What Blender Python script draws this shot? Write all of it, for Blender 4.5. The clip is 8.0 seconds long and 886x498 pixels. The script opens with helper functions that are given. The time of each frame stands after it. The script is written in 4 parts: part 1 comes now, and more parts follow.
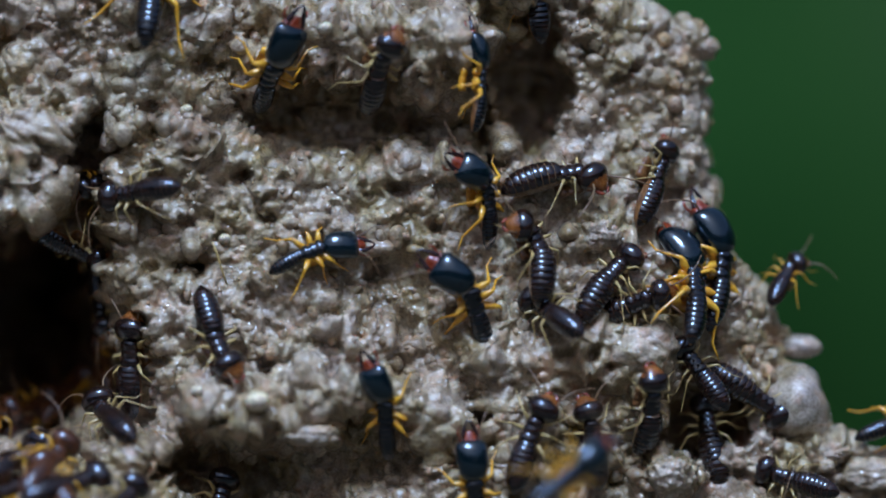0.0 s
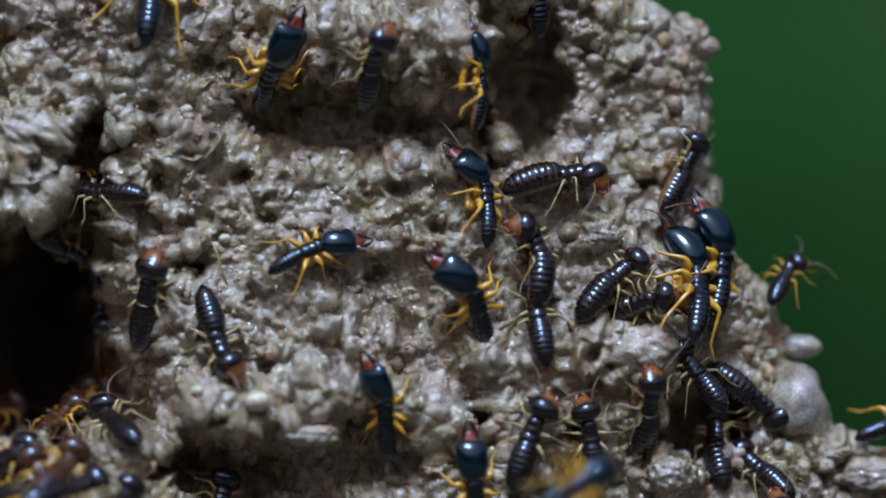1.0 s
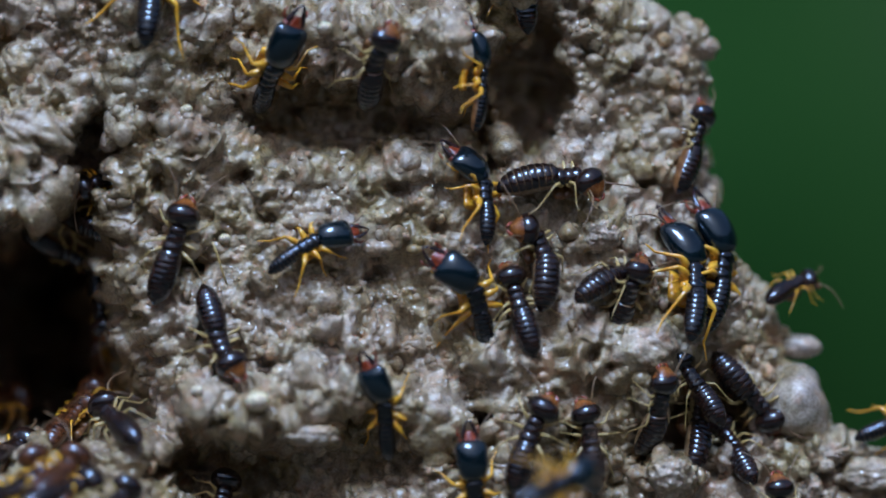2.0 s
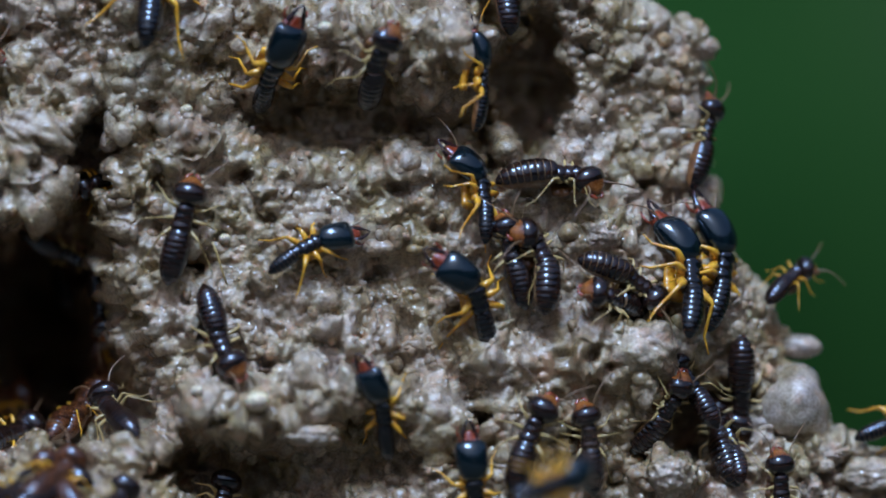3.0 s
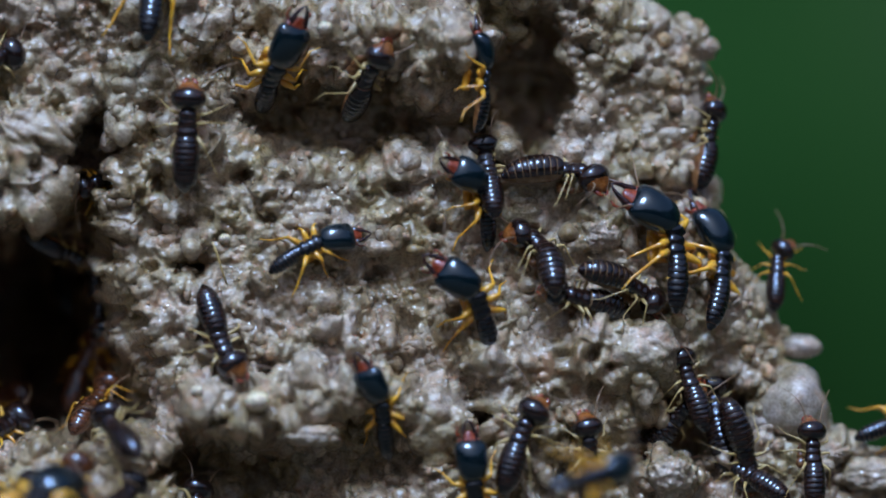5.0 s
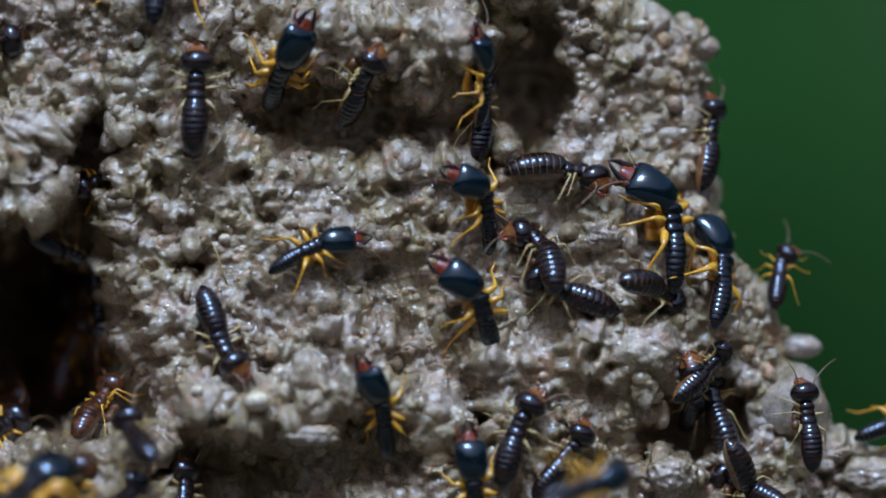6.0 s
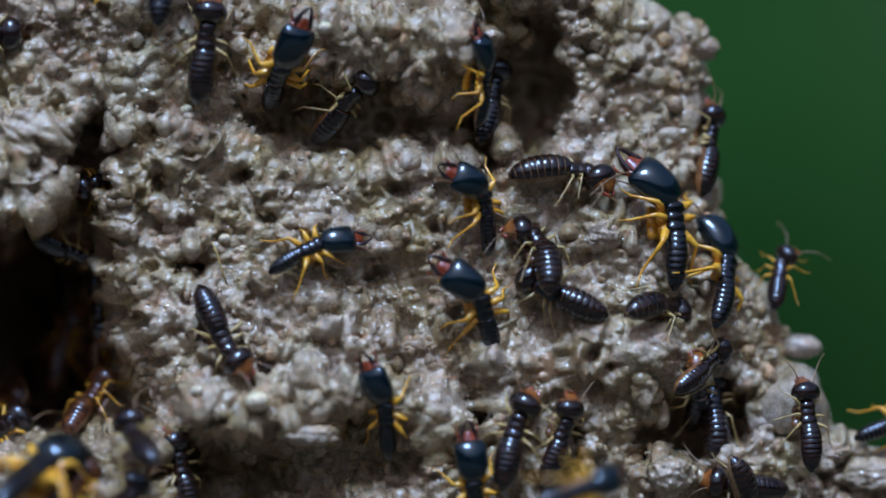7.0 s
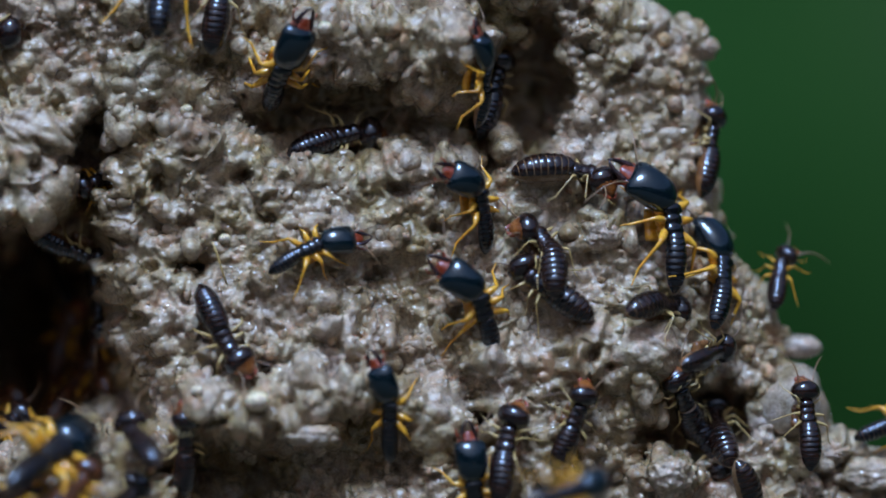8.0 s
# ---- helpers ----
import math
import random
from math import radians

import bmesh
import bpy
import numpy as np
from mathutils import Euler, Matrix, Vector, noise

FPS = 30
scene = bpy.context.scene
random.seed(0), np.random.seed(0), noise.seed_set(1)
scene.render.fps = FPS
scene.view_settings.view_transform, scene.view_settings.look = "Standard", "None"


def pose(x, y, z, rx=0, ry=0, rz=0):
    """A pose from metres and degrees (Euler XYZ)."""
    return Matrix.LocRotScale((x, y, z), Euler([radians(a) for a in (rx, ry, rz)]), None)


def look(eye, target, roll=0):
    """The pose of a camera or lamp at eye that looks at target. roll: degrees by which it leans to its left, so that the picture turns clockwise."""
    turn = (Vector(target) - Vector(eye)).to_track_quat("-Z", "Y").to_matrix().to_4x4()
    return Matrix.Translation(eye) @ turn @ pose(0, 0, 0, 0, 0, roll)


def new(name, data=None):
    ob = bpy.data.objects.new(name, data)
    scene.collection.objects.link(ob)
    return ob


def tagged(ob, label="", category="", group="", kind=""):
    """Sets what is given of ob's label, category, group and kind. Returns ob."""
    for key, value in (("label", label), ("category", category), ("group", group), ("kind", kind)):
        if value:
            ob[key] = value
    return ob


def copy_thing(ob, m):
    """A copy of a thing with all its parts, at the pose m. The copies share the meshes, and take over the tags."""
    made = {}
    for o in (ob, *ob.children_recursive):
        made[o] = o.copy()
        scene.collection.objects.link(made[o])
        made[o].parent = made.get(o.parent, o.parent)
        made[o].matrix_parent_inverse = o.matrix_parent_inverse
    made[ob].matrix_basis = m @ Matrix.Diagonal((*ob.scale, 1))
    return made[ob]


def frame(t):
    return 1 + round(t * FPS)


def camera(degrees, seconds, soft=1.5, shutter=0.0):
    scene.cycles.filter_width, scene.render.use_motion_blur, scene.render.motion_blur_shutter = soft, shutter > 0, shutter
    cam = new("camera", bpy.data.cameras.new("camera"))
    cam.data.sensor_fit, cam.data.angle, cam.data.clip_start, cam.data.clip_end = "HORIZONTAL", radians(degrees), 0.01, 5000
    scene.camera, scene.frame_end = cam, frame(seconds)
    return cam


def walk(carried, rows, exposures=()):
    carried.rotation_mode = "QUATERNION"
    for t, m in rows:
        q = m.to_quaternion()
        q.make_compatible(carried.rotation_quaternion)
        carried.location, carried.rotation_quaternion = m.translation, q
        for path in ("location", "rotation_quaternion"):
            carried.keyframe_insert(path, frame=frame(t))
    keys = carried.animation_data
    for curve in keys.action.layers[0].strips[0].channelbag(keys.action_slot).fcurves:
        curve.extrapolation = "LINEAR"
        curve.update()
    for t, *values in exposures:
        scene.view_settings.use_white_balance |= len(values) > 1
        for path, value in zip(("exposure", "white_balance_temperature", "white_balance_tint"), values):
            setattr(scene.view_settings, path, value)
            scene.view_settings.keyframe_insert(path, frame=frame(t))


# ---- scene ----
MM = 0.001
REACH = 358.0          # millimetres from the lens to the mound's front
HEIGHT = 700.0         # millimetres from the ground to the level of the lens

# ---- camera: a macro lens on a stand, it does not move ----
cam = camera(10.0, 8.0, soft=1.7, shutter=0.5)
EYE = (0.0, -REACH * MM, HEIGHT * MM)
STAND = look(EYE, (0.0, 0.0, HEIGHT * MM))
walk(cam, [(0.0, STAND), (8.0, STAND)], exposures=[(0.0, -0.14, 5280, 9.5), (8.0, -0.14, 5280, 9.5)])
cam.data.dof.use_dof = True
cam.data.dof.focus_distance = (REACH + 0.3) * MM
cam.data.dof.aperture_fstop = 10.0

# ---- light: bright shade under trees, soft sun from above ----
world = bpy.data.worlds.new("daylight")
scene.world = world
world.use_nodes = True
wn = world.node_tree
sky = wn.nodes.new("ShaderNodeTexSky")
sky.sky_type = "NISHITA"
sky.sun_disc = False
sky.dust_density = 5.0
sky.ozone_density = 0.4
sky.sun_elevation = radians(58)
sky.sun_rotation = radians(186)
wn.nodes["Background"].inputs["Strength"].default_value = 0.085
wn.links.new(sky.outputs["Color"], wn.nodes["Background"].inputs["Color"])

sun_data = bpy.data.lights.new("sun", "SUN")
sun_data.energy = 4.3
sun_data.angle = radians(16)
sun_data.color = (0.56, 0.745, 1.0)
sun = new("sun", sun_data)
sun.matrix_world = look((-0.10, -0.89, 1.44), (0, 0, 0))


# ---- materials ----
def material(name, colour, rough=0.5, metal=0.0, coat=0.0, spec=0.5, sub=0.0):
    m = bpy.data.materials.new(name)
    m.use_nodes = True
    b = m.node_tree.nodes["Principled BSDF"]
    b.inputs["Base Color"].default_value = (*colour, 1)
    b.inputs["Roughness"].default_value = rough
    b.inputs["Metallic"].default_value = metal
    b.inputs["Coat Weight"].default_value = coat
    b.inputs["Coat Roughness"].default_value = 0.06
    b.inputs["Specular IOR Level"].default_value = spec
    if sub:
        b.inputs["Subsurface Weight"].default_value = sub
        b.inputs["Subsurface Radius"].default_value = (1.0, 0.5, 0.2)
        b.inputs["Subsurface Scale"].default_value = 0.0003
    return m


def add(m, kind, **values):
    n = m.node_tree.nodes.new(kind)
    for key, value in values.items():
        n.inputs[key.replace("_", " ")].default_value = value
    return n


def join(m, out, socket):
    m.node_tree.links.new(out, socket)


def grain(m, scale, detail=3.0, rough=0.55, where="Object"):
    tc = add(m, "ShaderNodeTexCoord")
    n = add(m, "ShaderNodeTexNoise", Scale=scale, Detail=detail, Roughness=rough)
    join(m, tc.outputs[where], n.inputs["Vector"])
    return n


def ramp(m, fac, stops):
    r = add(m, "ShaderNodeValToRGB")
    while len(r.color_ramp.elements) < len(stops):
        r.color_ramp.elements.new(0.5)
    for el, (p, c) in zip(r.color_ramp.elements, stops):
        el.position, el.color = p, (*c, 1)
    join(m, fac, r.inputs["Fac"])
    return r


def mix(m, fac, a, b, how="MIX"):
    n = m.node_tree.nodes.new("ShaderNodeMix")
    n.data_type, n.blend_type = "RGBA", how
    for sock, v in ((n.inputs[0], fac), (n.inputs[6], a), (n.inputs[7], b)):
        if isinstance(v, (int, float)):
            sock.default_value = v
        elif isinstance(v, tuple):
            sock.default_value = (*v, 1)
        else:
            join(m, v, sock)
    return n


def bump(m, layers):
    """Fine relief: (height output, depth in metres), one over another."""
    last = None
    for out, depth in layers:
        b = add(m, "ShaderNodeBump", Strength=1.0, Distance=depth)
        join(m, out, b.inputs["Height"])
        if last:
            join(m, last.outputs["Normal"], b.inputs["Normal"])
        last = b
    join(m, last.outputs["Normal"], m.node_tree.nodes["Principled BSDF"].inputs["Normal"])


def mud(name, dark, mid, pale, per_piece=False, relief=1.0):
    m = material(name, mid, 0.5, coat=1.0, spec=0.35, sub=0.18)
    m.node_tree.nodes["Principled BSDF"].inputs["Subsurface Scale"].default_value = 0.0003
    p = m.node_tree.nodes["Principled BSDF"]
    broad = grain(m, 160, 4)
    clumps = grain(m, 1100, 2, 0.5)
    sand = grain(m, 4600, 1, 0.5)
    c1 = ramp(m, broad.outputs["Fac"], [(0.32, dark), (0.52, mid), (0.72, pale)])
    c2 = ramp(m, clumps.outputs["Fac"], [(0.30, (0.62, 0.56, 0.50)), (0.5, (1, 1, 1)), (0.72, (1.25, 1.2, 1.12))])
    c3 = ramp(m, sand.outputs["Fac"], [(0.28, (0.72, 0.66, 0.6)), (0.55, (1, 1, 1)), (0.8, (1.25, 1.22, 1.18))])
    col = mix(m, 1.0, c1.outputs["Color"], c2.outputs["Color"], "MULTIPLY")
    col = mix(m, 1.0, col.outputs[2], c3.outputs["Color"], "MULTIPLY")
    # Olive and lilac hue patches that also paint warm shade and bluish glints.
    hue_glint = grain(m, 260, 3, 0.6)
    st = ramp(m, hue_glint.outputs["Fac"], [(0.34, (0.80, 0.74, 0.50)), (0.47, (1.02, 1.0, 0.96)), (0.62, (1.06, 1.02, 1.14))])
    col = mix(m, 1.0, col.outputs[2], st.outputs["Color"], "MULTIPLY")
    rust = grain(m, 620, 2, 0.5)
    rr = ramp(m, rust.outputs["Fac"], [(0.58, (0, 0, 0)), (0.72, (0.6, 0.6, 0.6))])
    col = mix(m, rr.outputs["Color"], col.outputs[2], (0.40, 0.20, 0.095))
    if per_piece:
        info = add(m, "ShaderNodeObjectInfo")
        tone = ramp(m, info.outputs["Random"], [(0.0, (0.75, 0.7, 0.66)), (0.6, (1.05, 1.02, 1.0)), (0.93, (1.15, 1.0, 0.86)), (1.0, (1.5, 1.42, 1.3))])
        col = mix(m, 1.0, col.outputs[2], tone.outputs["Color"], "MULTIPLY")
    join(m, col.outputs[2], p.inputs["Base Color"])
    wet = grain(m, 420, 3, 0.6)
    wr = ramp(m, wet.outputs["Fac"], [(0.36, (0.24,) * 3), (0.5, (0.40,) * 3), (0.70, (0.60,) * 3)])
    join(m, wr.outputs["Color"], p.inputs["Roughness"])
    bump(m, [(clumps.outputs["Fac"], 0.00016 * relief), (sand.outputs["Fac"], 0.00009 * relief)])
    film = add(m, "ShaderNodeBump", Strength=1.0, Distance=0.00021 * relief)
    drops = grain(m, 3300, 2.0, 0.5)
    join(m, drops.outputs["Fac"], film.inputs["Height"])
    join(m, film.outputs["Normal"], p.inputs["Coat Normal"])
    p.inputs["Coat IOR"].default_value = 1.65
    p.inputs["Coat Roughness"].default_value = 0.12
    sheen = ramp(m, wet.outputs["Fac"], [(0.42, (1.0,) * 3), (0.62, (0.75,) * 3)])
    join(m, sheen.outputs["Color"], p.inputs["Coat Weight"])
    return m


MUD = mud("wet_mud", (0.220, 0.150, 0.073), (0.376, 0.288, 0.178), (0.508, 0.424, 0.306))
SLICK = mud("slick_mud", (0.26, 0.20, 0.13), (0.37, 0.30, 0.22), (0.46, 0.40, 0.31), relief=0.45)
PELLET = mud("mud_pellet", (0.242, 0.158, 0.074), (0.40, 0.292, 0.17), (0.55, 0.43, 0.292), True)

PALE = mud("pale_grain", (0.74, 0.60, 0.34), (0.86, 0.75, 0.48), (0.90, 0.82, 0.60))


def chitin(name, a, b, rough, coat, scale=1800):
    m = material(name, a, rough, coat=coat, spec=0.6)
    p = m.node_tree.nodes["Principled BSDF"]
    p.inputs["Coat Roughness"].default_value = 0.12
    p.inputs["Coat IOR"].default_value = 1.6
    # The bluish sheen is put into the colour of the reflections.
    p.inputs["Specular Tint"].default_value = (0.62, 0.78, 1.0, 1)
    n = grain(m, scale, 3)
    c = ramp(m, n.outputs["Fac"], [(0.35, a), (0.7, b)])
    join(m, c.outputs["Color"], p.inputs["Base Color"])
    f = grain(m, 9000, 2)
    r = ramp(m, f.outputs["Fac"], [(0.3, (rough * 0.7,) * 3), (0.7, (min(1, rough * 1.4),) * 3)])
    join(m, r.outputs["Color"], p.inputs["Roughness"])
    bump(m, [(f.outputs["Fac"], 0.000012)])
    return m


# Near-black head; blue of the reflected sky is mixed into its base colour.
SOLDIER_HEAD = chitin("black_chitin_sky_blue", (0.003, 0.006, 0.008), (0.005, 0.011, 0.014), 0.15, 0.6)
SOLDIER_HEAD.node_tree.nodes["Principled BSDF"].inputs["Specular IOR Level"].default_value = 0.7
BODY_DARK = chitin("black_brown_chitin", (0.004, 0.004, 0.005), (0.014, 0.008, 0.006), 0.15, 0.5)
WORKER_DARK = chitin("dark_brown_chitin", (0.007, 0.004, 0.0035), (0.030, 0.011, 0.006), 0.15, 0.5)
RUDDY = chitin("red_brown_chitin", (0.028, 0.008, 0.003), (0.13, 0.040, 0.009), 0.26, 0.4)
WORKER_SKIN = chitin("amber_membrane", (0.14, 0.052, 0.014), (0.28, 0.125, 0.036), 0.32, 0.3)
FACE_RED = chitin("red_orange_chitin", (0.17, 0.022, 0.005), (0.36, 0.070, 0.018), 0.28, 0.4)
FACE_AMBER = chitin("amber_chitin", (0.11, 0.028, 0.005), (0.30, 0.10, 0.018), 0.25, 0.4)
LEG_AMBER = chitin("amber_leg", (0.60, 0.24, 0.010), (0.82, 0.44, 0.032), 0.24, 0.4)
LEG_PALE = chitin("straw_leg", (0.40, 0.255, 0.075), (0.54, 0.38, 0.14), 0.33, 0.15)
BAND_SKIN = chitin("pale_membrane", (0.17, 0.085, 0.03), (0.32, 0.20, 0.10), 0.26, 0.3)
FEELER = chitin("brown_feeler", (0.16, 0.08, 0.035), (0.28, 0.17, 0.08), 0.4, 0.0)
JAW = chitin("black_jaw", (0.012, 0.005, 0.004), (0.05, 0.012, 0.008), 0.22, 0.4)


def leafy():
    m = material("green_shade", (0.04, 0.1, 0.04), 0.9, spec=0.1)
    p = m.node_tree.nodes["Principled BSDF"]
    n = grain(m, 1.3, 2, 0.5)
    c = ramp(m, n.outputs["Fac"], [(0.36, (0.008, 0.030, 0.003)), (0.5, (0.020, 0.055, 0.008)), (0.64, (0.042, 0.062, 0.022))])
    join(m, c.outputs["Color"], p.inputs["Base Color"])
    return m


GREEN = leafy()


def soil():
    m = material("forest_soil", (0.07, 0.055, 0.035), 0.9)
    p = m.node_tree.nodes["Principled BSDF"]
    n = grain(m, 14, 6, 0.6)
    f = grain(m, 180, 3, 0.6)
    c = ramp(m, n.outputs["Fac"], [(0.35, (0.035, 0.05, 0.018)), (0.5, (0.06, 0.05, 0.03)), (0.7, (0.11, 0.085, 0.05))])
    join(m, c.outputs["Color"], p.inputs["Base Color"])
    bump(m, [(n.outputs["Fac"], 0.02), (f.outputs["Fac"], 0.003)])
    return m


SOIL = soil()


def part(name, bm, mat, parent, label="", smooth=True):
    me = bpy.data.meshes.new(name)
    bm.to_mesh(me)
    bm.free()
    for m in (mat if isinstance(mat, (list, tuple)) else [mat]):
        me.materials.append(m)
    if smooth:
        me.polygons.foreach_set("use_smooth", [True] * len(me.polygons))
    ob = new(name, me)
    ob.parent = parent
    return tagged(ob, label)


# ---- ground and the green distance ----
def ground_sheet():
    bm = bmesh.new()
    n = 60
    axis = [math.copysign(abs(i / n) ** 3, i) * 400.0 for i in range(-n, n + 1)]
    grid = []
    for y in axis:
        row = []
        for x in axis:
            near = min(1.0, math.hypot(x, y) / 0.3)
            z = 0.02 * noise.noise(Vector((x * 1.3, y * 1.3, 0))) * near if math.hypot(x, y) < 12 else 0.0
            row.append(bm.verts.new((x, y, z)))
        grid.append(row)
    for j in range(len(axis) - 1):
        for i in range(len(axis) - 1):
            bm.faces.new((grid[j][i], grid[j][i + 1], grid[j + 1][i + 1], grid[j + 1][i]))
    return tagged(part("ground", bm, SOIL, None), "dark forest soil with sparse moss", "ground", kind="structure")


def green_backdrop():
    bm = bmesh.new()
    # Full ring: sides and rear are out of view, added to cut low skylight.
    cols, rows = 144, 20
    grid = []
    for j in range(rows + 1):
        row = []
        for i in range(cols + 1):
            a = 2 * math.pi * i / cols
            z = -0.1 + (2.7 + 0.9 * math.cos(a)) * j / rows
            r = 4.6 + 0.30 * noise.noise(Vector((5 * math.sin(a), 5 * math.cos(a), z * 2.2))) + 0.25 * z * 0.3
            row.append(bm.verts.new((r * math.sin(a), r * math.cos(a), z)))
        grid.append(row)
    for j in range(rows):
        for i in range(cols):
            bm.faces.new((grid[j][i], grid[j][i + 1], grid[j + 1][i + 1], grid[j + 1][i]))
    return tagged(part("backdrop", bm, GREEN, None), "distant dark green undergrowth, out of focus; unseen sides added to dim the sky", "undergrowth", kind="structure")


ground_sheet()
green_backdrop()


# ---- the mound ----
rng = np.random.default_rng(7)


def steps(a, b, d):
    return np.arange(a, b, d)


FINE = 0.09
S = np.concatenate([-34 - np.geomspace(70, 0.4, 26), steps(-34, 36, FINE), 36 + np.geomspace(0.2, 60, 70)])
V = np.concatenate([-19 - np.geomspace(690, 0.4, 44), steps(-19, 19, FINE), 19 + np.geomspace(0.15, 26, 40)])
SS, VV = np.meshgrid(S, V)


def wave(x, y, size, seed):
    """Smooth value noise between -1 and 1, with cells of the given size."""
    g = np.random.default_rng(seed).uniform(-1, 1, (256, 256))
    x, y = x / size + 70.3, y / size + 71.7
    i, j = np.floor(x).astype(int), np.floor(y).astype(int)
    f, h = x - i, y - j
    f, h = f * f * (3 - 2 * f), h * h * (3 - 2 * h)
    i0, i1, j0, j1 = i % 256, (i + 1) % 256, j % 256, (j + 1) % 256
    return (g[j0, i0] * (1 - f) + g[j0, i1] * f) * (1 - h) + (g[j1, i0] * (1 - f) + g[j1, i1] * f) * h


def smooth_edge(x, a, b):
    t = np.clip((x - a) / (b - a), 0, 1)
    return t * t * (3 - 2 * t)


# large forms: depth in millimetres away from the lens
depth = 0.08 * np.clip(VV, -19, 19) + 0.04 * np.clip(SS, -34, 2) + 0.28 * np.clip(SS - 6, 0, 26)
WARP_X = 0.9 * wave(SS, VV, 3.1, 11) + 0.4 * wave(SS, VV, 1.2, 12)
WARP_Y = 0.9 * wave(SS, VV, 3.1, 13) + 0.4 * wave(SS, VV, 1.2, 14)


def form(u, v, ru, rv, deep, lean=0.0, power=2.0, warp=1.0):
    """Press a hollow (deep > 0) or raise a swelling (deep < 0) at (u, v)."""
    global depth
    x, y = SS + warp * WARP_X - u, VV + warp * WARP_Y - v
    c, s = math.cos(radians(lean)), math.sin(radians(lean))
    q = ((x * c + y * s) / ru) ** 2 + ((y * c - x * s) / rv) ** 2
    depth = depth + deep * np.exp(-q ** power)


form(2.1, 8.8, 1.2, 3.60, 5.0, 4)
form(6.2, 11.6, 2.8, 5.2, 9.0, 0, 4, 0.6)
form(6.6, 8.6, 2.4, 2.0, 2.0, 0, 2, 0.6)
# Overhang just above the view, added to keep the recess in shade.
form(5.0, 19.8, 5.0, 2.2, -2.6, 0, 3, 0.6)
form(14.64, 11.64, 6.00, 6.80, 1.5)
form(-6.4, 9.1, 8.4, 3.1, 4.8, -4, 3)
form(-13.36, 10.84, 3.60, 2.80, 1.0)
form(-24.96, -13.56, 11.20, 6.80, -2.2, 0, 2, 0.0)
form(-31.4, 14.8, 1.30, 1.60, 2.4)
form(-3.4, 14.84, 7.0, 2.60, -2.4)
form(-5.76, 16.84, 4.80, 1.44, -0.6)
form(-15.36, 16.84, 5.60, 1.60, -1.0)
form(-0.16, 13.64, 2.80, 3.20, -1.0)
form(-29.9, -6.2, 5.9, 7.30, 33.0, 0, 5, 0.7)
form(-26.36, 0.84, 2.00, 4.40, 11.0, -22, 2, 0.7)
form(-24.9, 7.2, 1.5, 3.2, 6.5, -14)
form(-30.56, 3.84, 3.40, 5.20, -1.2, -20)
form(-15.96, -15.80, 4.40, 2.64, 4.5)
form(-17.56, -15.08, 2.40, 2.16, 4.5)
form(-8.5, -10.9, 8.6, 1.9, -2.8, 3, 2, 0.8)
form(-8.6, -15.8, 6.8, 3.0, 3.4, 2, 3, 0.8)
form(1.7, -15.0, 1.9, 3.0, 6.5, 6)
form(17.7, -12.4, 3.8, 3.30, 7.0, 0, 3)
form(11.8, -7.2, 4.60, 2.80, -2.2)
form(5.84, -1.16, 3.00, 6.00, 0.4, 18)
form(-17.56, -1.24, 1.76, 0.96, 3.0, 8)
form(-25.8, -10.9, 4.9, 3.6, 9.0, 0, 3)
form(-22.4, -18.8, 3.00, 2.60, -2.2, 0, 2, 0.5)
form(-30.5, -20.2, 7.6, 3.6, -5.5, 0, 2, 0.5)
# Low swelling above the view, added to shade the upper left a little.
form(-28.96, 22.04, 7.60, 2.40, -0.8)
form(8.64, -8.96, 5.20, 1.44, -0.8)
form(-19.96, -10.96, 2.48, 2.48, 1.6)
form(16.04, -16.36, 2.00, 1.60, -2.0)
form(15.44, 3.84, 2.40, 1.60, 1.6)
form(8.64, 3.64, 4.40, 1.44, 0.9, -6)
form(-0.96, -13.16, 1.84, 2.24, -1.2)
form(-7.76, -5.96, 6.00, 3.60, -0.7)
form(-4.2, -3.0, 3.6, 2.8, 1.5)
form(-19.6, -8.8, 3.2, 2.8, 1.6)
form(-23.6, -7.6, 2.6, 5.6, 4.2, 4)
# the upper left leans forward
depth -= 0.09 * np.clip(VV - 1, 0, 20) * smooth_edge(-SS, 13, 23)
depth += 0.55 * wave(SS, VV, 4.2, 21) + 0.30 * wave(SS, VV, 1.9, 22)

# the right flank: where the front turns back, level by level
EDGE_V = np.array([-202.12, -38.31, -17.62, -14.94, -13.94, -13.14, -11.95, -10.35, -9.15, -7.15, -5.15, -3.56, -2.36, -1.56, 0.0, 3.64, 5.63, 8.03, 11.63, 14.22, 15.22, 16.42, 17.62, 18.42, 20.02])
EDGE_U = np.array([47.83, 41.84, 35.85, 33.45, 29.45, 27.7, 26.74, 26.34, 25.3, 23.7, 23.06, 22.5, 21.38, 20.58, 19.87, 19.15, 18.35, 18.19, 18.35, 18.19, 17.27, 14.47, 12.07, 11.08, 9.08])
flank = np.interp(VV, EDGE_V, EDGE_U)
TURN = 2.6
arc = np.clip((SS - (flank - TURN)) / TURN, 0, None)
ang = np.clip(arc, 0, 1.35)
past = np.clip(arc - 1.35, 0, None) * TURN
BU = np.where(arc > 0, flank - TURN + TURN * np.sin(ang) - past * 0.12, SS)
BD = depth * np.clip(1 - arc * 0.5, 0, 1) + TURN * (1 - np.cos(ang)) + past * 1.1 + 2.2 * np.minimum(arc, 1.5)
# the left flank and the crown turn back out of sight
BD = BD + 0.012 * np.clip(-34 - SS, 0, None) ** 2 + 0.09 * np.clip(VV - 20, 0, None) ** 2
BV = np.where(VV > 20, 20 + 14 * np.tanh((VV - 20) / 14), VV)
